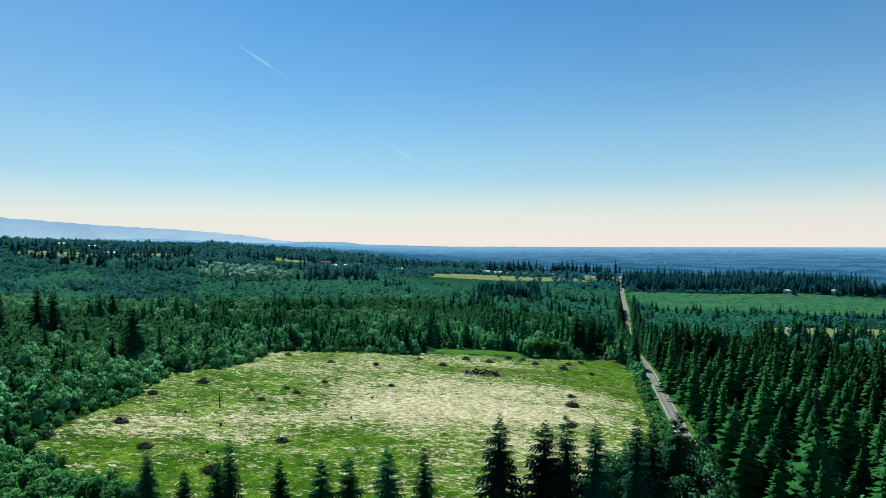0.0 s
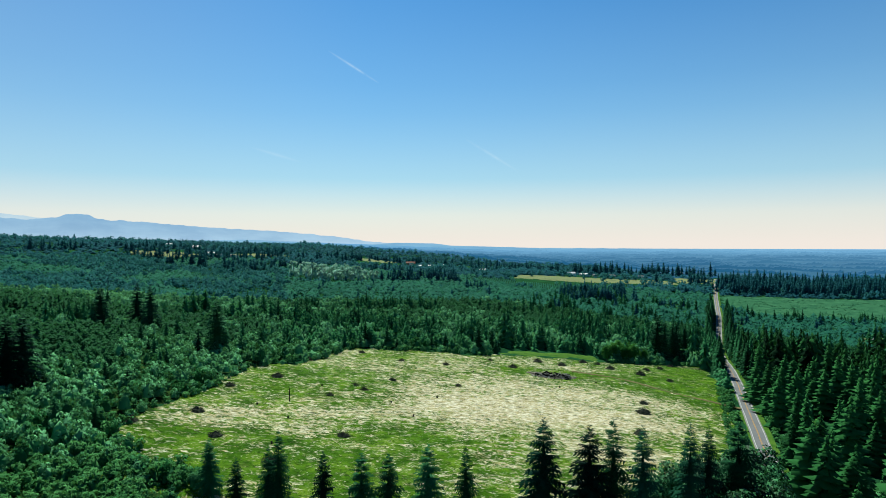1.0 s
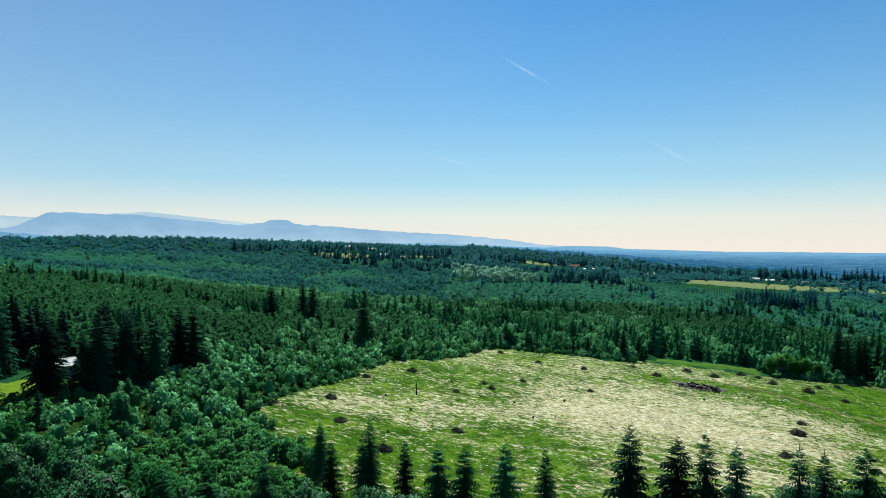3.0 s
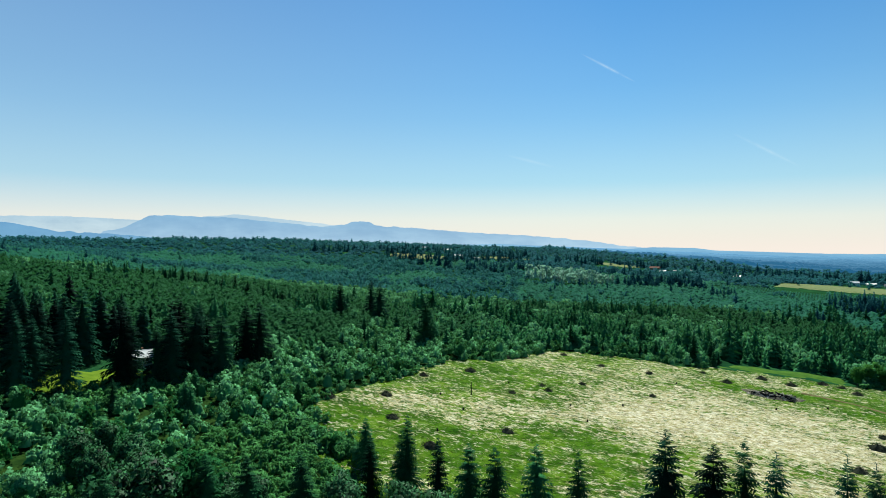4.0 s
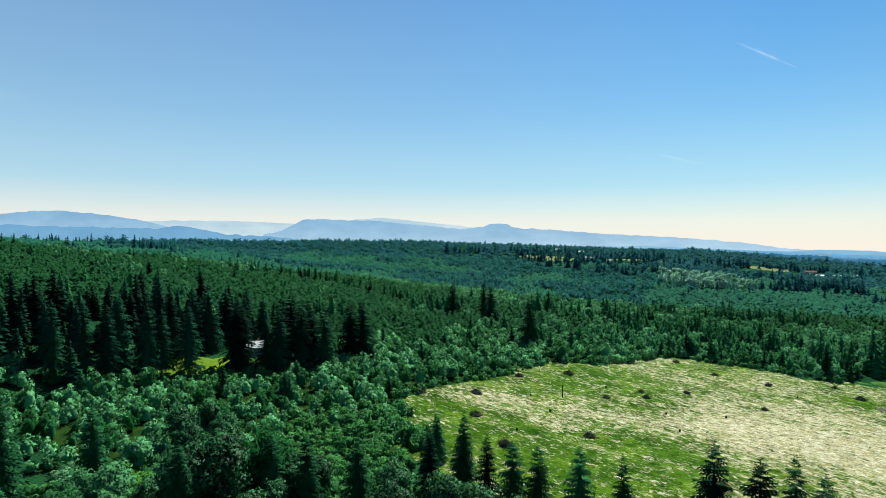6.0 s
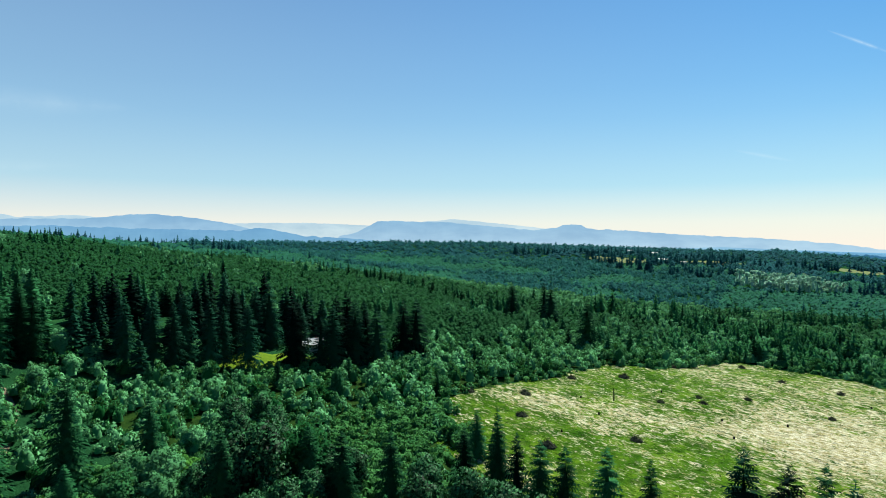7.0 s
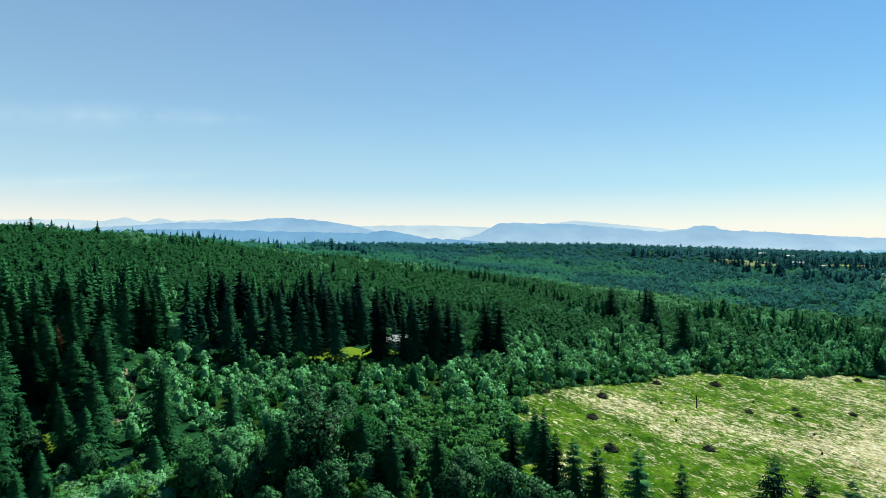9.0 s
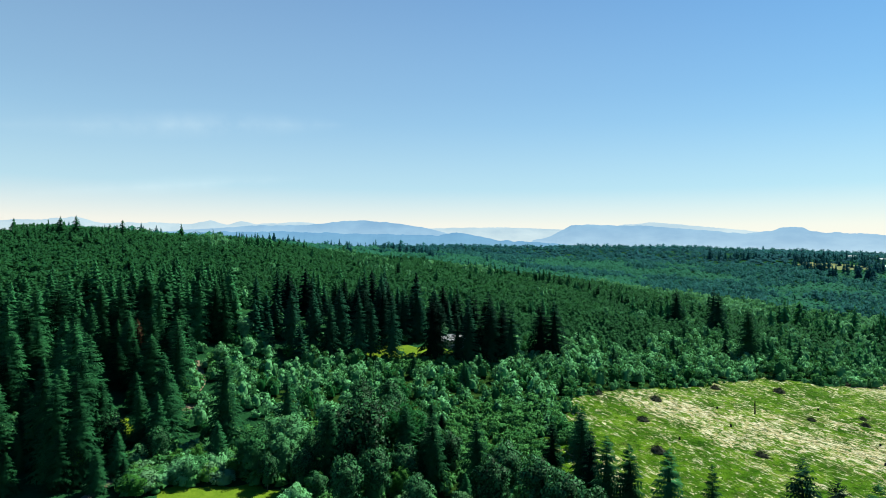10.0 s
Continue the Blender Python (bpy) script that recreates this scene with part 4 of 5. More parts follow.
for lo, hi, gap, lod, wider in ((0, 330, 5.6, 0, 1.0), (330, 640, 6.6, 1, 1.12), (640, 1050, 8.2, 2, 1.3), (1050, 1800, 15.5, 3, 1.55)):
    x, y, z, r = scatter(lo, hi, gap, (-1300, 1300, -90, 1850), 0.94)
    u = r.random(len(x))
    s = r.uniform(0.62, 1.22, len(x))
    # slow swells in the height of the stands
    s = s * (0.9 + 0.14 * np.sin(x * 0.021 + 1.1) * np.sin(y * 0.017))
    # stands keep together: groves of broadleaf, and of older firs, within the rest
    grove, old = soft_noise(x, y, 62, 11), soft_noise(x + 400, y, 48, 12)
    u = np.where((z == YOUNG) & (grove > 0.90), 0.95, np.where((z == YOUNG) & (old > 0.86), 0.99, u))
    u = np.where(z == MIXED, np.clip(0.6 + (grove - 0.52) * 1.6 + r.normal(scale=0.22, size=len(x)), 0, 1), u)
    u = np.where(z == LOW, np.clip(0.55 - (grove - 0.45) * 1.8 + r.normal(scale=0.22, size=len(x)), 0, 1), u)
    # open stands of old firs, of every age, with broadleaf between
    s = np.where(z == TALL, r.choice([0.5, 0.72, 0.9, 1.02, 1.12], len(x), p=[0.14, 0.2, 0.3, 0.24, 0.12]) * r.uniform(0.92, 1.08, len(x)), s)
    fir = (z == TALL) & (u < np.where(x < -150, 0.40, 0.30))
    fir &= ~((x > -202) & (x < -140) & (y > 84) & (y < 206))
    late = (z == YOUNG) & (u > 0.976)
    s = np.where(z == MIXED, s * r.choice([0.55, 0.8, 1.0, 1.2], len(x)), s)
    mixed_fir = (z == MIXED) & (u < 0.10)
    leaf = (z == GROVE) | ((z == LEAFY) & (u < 0.9)) | ((z == MIXED) & (u >= 0.32)) | ((z == TALL) & (u >= 0.88)) | ((z == YOUNG) & (u >= 0.945) & (u <= 0.96))
    low_leaf = (z == LOW) & (grove < 0.52)
    stray = (z == LEAFY) & (u > 0.93)
    fresh = fir & (x > 60) & (y < 560)
    fir &= ~fresh
    put(("fresh", min(lod, 1)), x[fresh], y[fresh], s[fresh] * r.uniform(0.8, 1.5, fresh.sum()), s[fresh] * r.uniform(0.65, 1.2, fresh.sum()))
    # firs of the stand whose needles carry painted shade
    shaded_stand = fir & (x < -165) & (y > 66)
    fir &= ~shaded_stand
    for k, kind, f in ((fir, "tall", 0.92), (shaded_stand, "old", 0.92), (late, "tall", 0.5), (mixed_fir, "tall", 0.62), (stray, "tall", 0.5), (leaf, "leaf", 0.85), (low_leaf, "leaf", 0.9)):
        put((kind, lod), x[k], y[k], s[k] * f * wider ** 0.8, s[k] * f * (wider ** 0.3))
    k = z == PALE
    put(("poplar", lod), x[k], y[k], s[k] * 1.5, s[k] * 1.15)
    k = z == FAR
    pine = k & (u < 0.82)
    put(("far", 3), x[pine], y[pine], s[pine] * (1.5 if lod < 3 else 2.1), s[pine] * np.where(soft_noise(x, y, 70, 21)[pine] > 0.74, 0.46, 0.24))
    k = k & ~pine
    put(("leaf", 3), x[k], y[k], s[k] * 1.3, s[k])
    if lod == 0:
        bx, by, bz, br = scatter(0, 330, 4.3, (-210, 0, 40, 360), 0.95)
        k = (bz == LEAFY) & (br.random(len(bx)) < 0.5)
        put(("leaf", 0), bx[k], by[k], br.uniform(0.42, 1.1, k.sum()))
        bx, by, bz, br = scatter(0, 330, 2.3, (-170, 140, 60, 460), 0.95)
        k = bz == BUSHY
        put(("bush", 0), bx[k], by[k], br.uniform(0.7, 1.5, k.sum()))

# young firs planted close and even
for lo, hi, gap, lod, w in ((0, 360, 4.0, 0, 1.05), (360, 640, 4.9, 1, 1.25), (640, 1050, 8.0, 2, 1.8)):
    x, y, z, r = scatter(lo, hi, gap, (-900, 700, -90, 1050), 0.93)
    grove, old = soft_noise(x, y, 62, 11), soft_noise(x + 400, y, 48, 12)
    half_grown = (z == MIXED) & (y > 250) & (r.random(len(x)) < 0.34) & (grove < 0.58)
    k = half_grown | ((z == YOUNG) & (grove < 0.90) & (old < 0.86)) | ((z == LOW) & (grove > 0.47 + r.normal(scale=0.1, size=len(x))))
    x, y, half_grown = x[k], y[k], half_grown[k]
    s = r.uniform(0.8, 1.12, len(x)) * (0.86 + 0.28 * soft_noise(x, y, 40, 14)) * np.where(r.random(len(x)) < 0.02, 1.5, 1.0)
    put(("young", lod), x[~half_grown], y[~half_grown], s[~half_grown] * w, s[~half_grown] * w ** 0.35)
    put(("half", lod), x[half_grown], y[half_grown], s[half_grown] * w * r.uniform(0.8, 1.1, half_grown.sum()), s[half_grown] * r.uniform(0.5, 1.15, half_grown.sum()))

# shrubs that fringe the meadow
r = np.random.default_rng(77)
n = len(CLEARING)
fx, fy = [], []
for a in range(13):
    p, q = CLEARING[a], CLEARING[a + 1]
    m = int(math.dist(p, q) / 0.9)
    t = r.random(m)[:, None]
    e = np.array(p) + (np.array(q) - np.array(p)) * t + r.normal(scale=3.4, size=(m, 2))
    fx.append(e[:, 0])
    fy.append(e[:, 1])
fx, fy = np.concatenate(fx), np.concatenate(fy)
k = edge_distance(CLEARING, fx, fy) < 2.4
k &= ~((fx > -14) & (fx < 54) & (fy > 366))
half = k & (r.random(len(fx)) < 0.4)
put(("leaf", 0), fx[half], fy[half], r.uniform(0.3, 0.65, half.sum()))
k &= ~half
put(("bush", 0), fx[k], fy[k], r.uniform(0.6, 1.5, k.sum()))
for p, q in zip(CLEARING[5:12], CLEARING[6:13]):
    m = int(math.dist(p, q) / 2.6)
    t = r.random(m)
    x, y = p[0] + (q[0] - p[0]) * t + r.normal(scale=2.5, size=m), p[1] + (q[1] - p[1]) * t + r.uniform(4, 14, m)
    k = ~((x > -14) & (x < 54) & (y > 366) & (y < 404))
    put(("leaf", 0), x[k], y[k], r.uniform(0.45, 0.95, k.sum()))
# scrub that has crept into the meadow's near corner
x, y = r.uniform(-126, -64, 900), r.uniform(138, 188, 900)
k = inside([(-127, 183), (-113, 174), (-98, 167), (-85, 160), (-72, 153), (-68, 136), (-112, 140)], x, y) & (soft_noise(x, y, 9, 51) > 0.36)
x, y = x[k], y[k]
put(("bush", 0), x[60:300], y[60:300], r.uniform(0.7, 1.7, len(x[60:300])))
put(("leaf", 0), x[:42], y[:42], r.uniform(0.35, 0.8, len(x[:42])))
put(("young", 0), x[42:60], y[42:60], r.uniform(0.35, 0.7, len(x[42:60])))
# the wood goes on under and behind the walk
x, y = r.uniform(-20, 190, 330), r.uniform(-80, 70, 330)
k = (y < 0.4 * x - 10) & (np.abs(road_off(x, y)) > 9)
put(("leaf", 1), x[k], y[k], r.uniform(0.7, 1.3, k.sum()))
own = np.random.default_rng(23)
x, y = own.uniform(-20, 150, 900), own.uniform(-88, 96, 900)
k = (np.abs(road_off(x, y)) > 9) & ((x > 0) | (y < 80))
x, y = x[k], y[k]
m = len(x) // 2
put(("leaf", 1), x[:m], y[:m], own.uniform(0.55, 1.15, m))
put(("half", 1), x[m:], y[m:], own.uniform(0.7, 1.1, len(x) - m), own.uniform(0.5, 1.15, len(x) - m))
x, y = own.uniform(-84, -20, 200), own.uniform(-88, -14, 200)
put(("leaf", 1), x, y, own.uniform(0.55, 1.15, 200))
# undergrowth beneath the tall broadleaf trees
x, y = own.uniform(-112, -54, 700), own.uniform(48, 112, 700)
k = ~inside(NEAR_LAWN, x, y)
put(("bush", 0), x[k], y[k], own.uniform(0.8, 1.7, k.sum()))
# roadside scrub between meadow and road
y = r.uniform(120, 350, 560)
x = road_x(y) + np.where(r.random(560) < 0.7, -r.uniform(5.4, 12, 560), r.uniform(5.4, 9, 560))
put(("bush", 0), x, y, r.uniform(0.4, 1.15, 560))
# taller firs on the hill's brow
for x, y, h in ((-478, -54, 15), (-483, -44, 15), (-470, -57, 9), (-506, -28, 9), (-510, -23, 11), (-513, -18, 9), (-517, -14, 13), (-530, -10, 9), (-556, -8, 10), (-580, -6, 9), (-603, -3, 11), (-610, -1, 10), (-618, 2, 9), (-645, 32, 12), (-440, -68, 9), (-430, -40, 10), (-436, -30, 9), (-420, -52, 9)):
    put(("tall", 0), np.array([float(x)]), np.array([float(y)]), np.array([h / 15]), np.array([h / 24]))
# tall firs close along both sides of the road beyond the meadow
y = r.uniform(395, 790, 300)
x = road_x(y) + r.choice([-1, 1], 300) * r.uniform(7.2, 11, 300)
put(("tall", 0), x, y, r.uniform(0.5, 0.8, 300), r.uniform(0.65, 0.95, 300))
# older firs with broadleaf among them, west of the road beyond the meadow
y = r.uniform(415, 640, 120)
x = road_x(y) - 9 - r.uniform(0, 1, 120) ** 1.4 * 120
put(("tall", 1), x[:80], y[:80], r.uniform(0.6, 1.0, 80), r.uniform(0.5, 0.95, 80))
put(("leaf", 1), x[80:], y[80:], r.uniform(1.0, 1.7, 40), r.uniform(0.9, 1.4, 40))
y = r.uniform(640, 830, 110)
x = road_x(y) - 9 - r.uniform(0, 190, 110)
put(("tall", 1), x, y, r.uniform(0.5, 0.8, 110), r.uniform(0.35, 0.7, 110))
# firs that screen the yard, hedge the far fields, and scrub along the drive
put(("tall", 1), r.uniform(325, 560, 95), r.uniform(628, 668, 95), r.uniform(0.5, 0.95, 95))
put(("tall", 1), r.uniform(240, 740, 110), r.uniform(768, 800, 110), r.uniform(0.3, 0.6, 110))
put(("tall", 2), r.uniform(-640, -420, 60), r.uniform(905, 1010, 60), r.uniform(0.6, 0.9, 60), r.uniform(0.35, 0.75, 60))
put(("leaf", 2), r.uniform(-20, 340, 40), r.uniform(985, 1180, 40), r.uniform(0.8, 1.3, 40))
x = r.uniform(-178, -84, 190)
y = 44 + 0.25 * (x + 163) - 0.35 * np.clip(x + 150, 0, 45) * 1.2 + r.choice([-1, 1], 190) * r.uniform(3.5, 10, 190)
put(("bush", 0), x, y, r.uniform(0.8, 1.8, 190))
put(("leaf", 0), x[:60] + 2, y[:60] + r.normal(scale=3, size=60), r.uniform(0.5, 0.9, 60))
# scrub beside the near lawn
x, y = r.uniform(-98, -78, 150), r.uniform(24, 46, 150)
k = ~inside(NEAR_LAWN, x, y)
put(("bush", 0), x[k], y[k], r.uniform(0.8, 1.7, k.sum()))
put(("leaf", 0), x[k][:34], y[k][:34], r.uniform(0.5, 1.0, 34))
# low plants of the crop field
x, y = r.uniform(240, 730, 2600), r.uniform(785, 990, 2600)
k = (edge_distance(CROP_FIELD, x, y) > 4) & (soft_noise(x, y * 2.2, 24, 31) > 0.38)
put(("crop", 0), x[k], y[k], r.uniform(0.28, 0.55, k.sum()), r.uniform(0.14, 0.26, k.sum()))
# rows of the tree farm
x, y = np.meshgrid(np.arange(-120, 120, 3.2), np.arange(855, 965, 5.5), indexing="ij")
x, y = x.ravel(), y.ravel()
k = zone(x, y) == ROWS_OF
put(("rows", 0), x[k], y[k], r.uniform(0.9, 1.1, k.sum()))
for x0, y0, x1, y1, m, tall in ((-500, 322, -432, 368, 16, 13), (-432, 368, -355, 356, 16, 13), (-355, 356, -256, 347, 20, 11)):
    t = r.random(m)
    q = tall / 24 * r.uniform(0.7, 1.1, m)
    put(("tall", 0), x0 + (x1 - x0) * t + r.normal(scale=3, size=m), y0 + (y1 - y0) * t + r.normal(scale=3, size=m), q, q)
# lines and blocks of taller dark firs round fields and farms
for x0, y0, x1, y1, m, tall, wide in (
    (-782, 910, -738, 942, 16, 19, 8), (-748, 955, -690, 1052, 22, 12, 10), (-670, 980, -655, 996, 8, 17, 5),
    (-567, 874, -552, 888, 9, 24, 5), (-516, 860, -505, 866, 5, 17, 4), (-495, 875, -487, 881, 4, 20, 3), (-478, 871, -472, 875, 4, 24, 3),
    (-440, 854, -355, 932, 40, 17, 9), (-518, 958, -424, 1052, 36, 14, 9), (-382, 999, -302, 1126, 34, 16, 10), (-252, 942, -210, 1000, 18, 15, 8),
    (-192, 842, -96, 887, 46, 17, 6), (-195, 890, -110, 927, 40, 17, 6), (-158, 1017, -6, 1176, 36, 14, 9),
    (70, 1236, 352, 1330, 90, 22, 12), (50, 793, 137, 846, 40, 19, 6), (56, 848, 140, 893, 34, 19, 6),
    (292, 1002, 478, 1000, 150, 19, 10), (478, 1000, 700, 985, 150, 19, 12), (290, 1050, 700, 1060, 260, 22, 20), (300, 1120, 700, 1130, 200, 22, 24),
    (-330, 1160, 60, 1230, 90, 16, 20), (-700, 1080, -420, 1160, 90, 14, 20),
):
    t = r.random(m)
    q = tall / 24 * r.uniform(0.7, 1.1, m)
    put(("tall", 2), x0 + (x1 - x0) * t + r.normal(scale=wide, size=m), y0 + (y1 - y0) * t + r.normal(scale=wide, size=m), q, q)
bins = {k: np.concatenate(v) for k, v in bins.items()}


def tree(name, crown, trunk, crown_material, bark, label):
    """A prototype tree: an Empty at its foot, a tapered trunk and a crown."""
    ob = tagged(new(name), label, "tree")
    part_mesh("trunk", mesh_of("trunk", *trunk, bark), ob)
    part_mesh("crown", mesh_of("crown", crown[0], crown[1], crown_material, normals=crown[2]), ob)
    return ob


def fir_trunk(tall):
    return tube([(0, 0, -0.6), (0.03, 0, tall * 0.3), (0, 0.03, tall * 0.65), (0, 0, tall * 0.9)], [0.34, 0.25, 0.11, 0.02])


def leafy_trunk(r, tall, wide):
    pieces = [tube([(0, 0, -0.5), (0.1, 0.05, tall * 0.35), (0.05, -0.1, tall * 0.75)], [0.16, 0.12, 0.04], 5)]
    for k in range(5):
        a = k * 1.257 + r.uniform(-0.3, 0.3)
        z = tall * r.uniform(0.2, 0.45)
        pieces.append(tube([(0.05, 0, z), (math.cos(a) * wide * 0.4, math.sin(a) * wide * 0.4, z + tall * 0.15), (math.cos(a) * wide * 0.7, math.sin(a) * wide * 0.7, z + tall * 0.3)], [0.08, 0.05, 0.02], 4))
    return join(pieces)


FIR_TREES = [tree("fir_tree", c, fir_trunk(c[0][:, 2].max()), FIR, BARK, "tall dark green fir tree with drooping branches") for c in FIR_NEAR]
SHADED_FIRS = [tree("fir_tree", c, fir_trunk(c[0][:, 2].max()), SHADED_FIR, BARK, "tall fir beside a lawn, shade painted into its needles") for c in FIR_NEAR]
LEAF_KINDS = []
for k, (c, m, lab) in enumerate(((LEAF_NEAR[0], ALDER, "bushy grey-green young alder tree"), (LEAF_NEAR[1], WILLOW, "pale silvery green willow bush"), (LEAF_NEAR[2], ALDER, "taller grey-green alder tree"), (LEAF_NEAR[3], MAPLE, "fresh yellow-green young maple tree"))):
    LEAF_KINDS.append(tree(("alder_tree", "willow_tree", "alder_tree", "maple_tree")[k], c, leafy_trunk(rng, c[0][:, 2].max(), 2.5), m, BARK_GREY, lab))


def stand(proto, x, y, sx, sz, turn):
    zz = float(height(x, y)) - 0.2
    ob = copy_thing(proto, pose(x, y, zz, 0, 0, math.degrees(turn)))
    ob.scale = (sx, sx, sz)
    return ob


# firs of the row before the meadow: place and height
ROW = [(-45.1, 132, 23.5), (-48.7, 135, 18.4), (-33.0, 126, 22.0), (-24.3, 124, 23.0), (-19.2, 126, 22.9), (-11.8, 130, 24.2), (-4.3, 134, 23.2), (12.0, 138, 29.7), (21.3, 134, 30.2), (26.3, 136, 31.5), (31.6, 132, 31.7), (42.1, 138, 32.0), (46.3, 140, 31.2), (53.7, 145, 31.6)]
r = np.random.default_rng(3)
for x, y, h in ROW:
    k = int(r.integers(0, 6))
    top = FIR_NEAR[k][0][:, 2].max()
    # every other shape takes the needles darkened for shade
    ob = stand((FIR_TREES, SHADED_FIRS)[k % 2][k], x, y, h / top * r.uniform(0.74, 1.02), (h + 0.2) / top, r.uniform(0, 6.28))
    tagged(ob, "tall dark green fir standing before the hay meadow", "tree", "firs before the meadow")

ROADSIDE = [(89, 424, 30), (95, 432, 29), (102, 442, 28), (106, 449, 29), (120, 487, 26), (127, 498, 27), (137, 520, 26)]
BROADLEAF = [(-70, 82, 1.42), (-68, 98, 0.9), (-66, 104, 0.85), (-78, 70, 0.8), (-71, 75, 1.32), (-62, 90, 0.8), (-70, 66, 0.7), (-64, 80, 0.75), (-87, 90, 1.05), (-75, 78, 1.1), (-56, 81, 0.95), (-53, 73, 0.95), (-80, 84, 1.1), (-112, 92, 0.9), (-104, 101, 0.85), (-98, 88, 0.95), (-92, 96, 0.9), (-86, 104, 0.75), (-120, 104, 0.7), (-73, 58, 0.62), (-61, 68, 0.55), (-46, 88, 0.7), (-40, 104, 1.0), (-33, 112, 1.1), (-26, 114, 1.05), (-18, 116, 1.0), (-48, 112, 1.0), (49, 160, 1.25), (43, 158, 1.1), (56, 162, 1.25), (62, 166, 1.15), (60, 154, 1.2), (54, 150, 1.3), (48, 148, 1.25), (36, 146, 1.1), (63, 150, 1.2), (60, 141, 1.3), (58, 133, 1.25), (64, 158, 1.25), (52, 138, 1.25), (45, 141, 1.2), (66, 168, 1.3), (-95, 32, 0.7), (-104, 20, 0.8)]
# firs round the house lawn and the tall ones that stand out: place and height
STANDING = [(-171, 106, 27), (-169, 120, 27), (-168, 138, 28), (-160, 152, 27), (-171, 142, 27), (-163, 148, 22), (-163, 164, 28), (-157, 171, 26), (-168, 158, 29), (-164, 170, 24), (-167, 192, 27), (-168, 200, 27), (-178, 88, 27), (-174, 94, 26), (-184, 80, 26), (-173, 112, 25), (-181, 100, 28), (-186, 112, 27), (-190, 122, 28), (-196, 134, 27), (-199, 142, 28), (-178, 178, 25), (-186, 174, 27), (-149, 302, 28), (-236, 366, 26), (-218, 352, 26), (-242, 340, 24), (-107, 33, 27), (-102, 49, 29), (-98, 66, 23), (-60, 97, 20), (-55, 107, 20), (-53, 128, 18), (-70, 148, 14), (-404, 198, 13), (-66, 92, 21), (-140, 36, 26), (-124, 12, 28), (-116, 11, 27), (-67, 72, 23), (-100, 12, 25), (-96, 8, 26), (-104, 4, 27), (-92, 14, 22)]
for x, y, h in STANDING + ROADSIDE:
    k = int(r.integers(0, 6))
    top = FIR_NEAR[k][0][:, 2].max()
    tagged(stand((SHADED_FIRS if x < -150 and y > 70 else FIR_TREES)[k], x, y, h / top, (h + 0.2) / top, r.uniform(0, 6.28)), group="tall firs of the wood")
near = bins[("tall", 0)]
d = np.hypot(near[:, 0] + 5, near[:, 1] - 70)
order = np.argsort(d)
for x, y, sx, sz in near[order[:175]]:
    k = int(r.integers(0, 6))
    tagged(stand(FIR_TREES[k], x, y, sx * r.uniform(1.0, 1.3), sz * 24 / (22 + k), r.uniform(0, 6.28)), group="tall firs of the wood")
bins[("tall", 0)] = near[order[175:]]
near = bins[("leaf", 0)]
d = np.hypot(near[:, 0] + 5, near[:, 1] - 70)
order = np.argsort(d)
for x, y, sx, sz in near[order[:265]]:
    k = int(r.choice(4, p=[0.38, 0.24, 0.24, 0.14]))
    tagged(stand(LEAF_KINDS[k], x, y, sx * r.uniform(0.8, 1.2), sz * r.uniform(0.75, 1.15), r.uniform(0, 6.28)), group="young broadleaf trees")
bins[("leaf", 0)] = near[order[265:]]
RUST = tree("fir_tree", FIR_NEAR[4], fir_trunk(24), FIR_DEAD, BARK, "dying fir with rust-brown needles among green firs")
stand(RUST, -166, 22, 0.8, 0.85, 1.0)
for ob in (RUST, *FIR_TREES, *SHADED_FIRS, *LEAF_KINDS):
    for c in list(ob.children):
        bpy.data.objects.remove(c)
    bpy.data.objects.remove(ob)

BROAD = leafy_crown(rng, 16, 4.3, 95, 34, 0.36, 0.02)
BROAD_TREE = tree("broadleaf_tree", BROAD, leafy_trunk(rng, 16, 3.4), BROAD_LEAVES, BARK_GREY, "tall dark green broadleaf tree with small leaves")
for x, y, s in BROADLEAF:
    tagged(stand(BROAD_TREE, x, y, s * r.uniform(0.9, 1.1), s, r.uniform(0, 6.28)), group="tall broadleaf trees")
SPREADING = tree("broadleaf_tree", BROAD, leafy_trunk(rng, 16, 3.4), ALDER, BARK_GREY, "wide grey-green broadleaf tree beside a lawn")
for x, y, s in ((-87, 60, 0.9), (-81, 55, 0.85), (-83, 65, 1.0), (-78, 62, 0.8), (-197, 62, 0.75), (-176, 62, 0.58), (-167, 51, 0.6), (-186, 70, 0.6), (-72, 94, 1.25)):
    tagged(stand(SPREADING, x, y, s * 1.15, s, r.uniform(0, 6.28)), group="tall broadleaf trees")
MAPLE_TREE = tree("maple_tree", BROAD, leafy_trunk(rng, 16, 3.4), MAPLE, BARK_GREY, "bright yellow-green maple tree beside dark firs")
for x, y, s in ((53, 388, 0.65), (58, 394, 0.75), (64, 396, 0.7), (70, 400, 0.75), (61, 402, 0.8), (77, 405, 0.65), (67, 406, 0.75), (73, 411, 0.7), (97, 212, 0.72), (88, 186, 0.62), (92, 191, 0.5), (118, 262, 0.6), (150, 250, 0.6), (-92, 13, 0.55), (-106, 2, 0.6), (-88, 42, 0.5), (-63, 68, 0.5), (-57, 88, 0.55)):
    tagged(stand(MAPLE_TREE, x, y, s * r.uniform(1.0, 1.2), s, r.uniform(0, 6.28)), group="tall broadleaf trees")
for o in (*SPREADING.children, SPREADING, *BROAD_TREE.children, BROAD_TREE, *MAPLE_TREE.children, MAPLE_TREE):
    bpy.data.objects.remove(o)

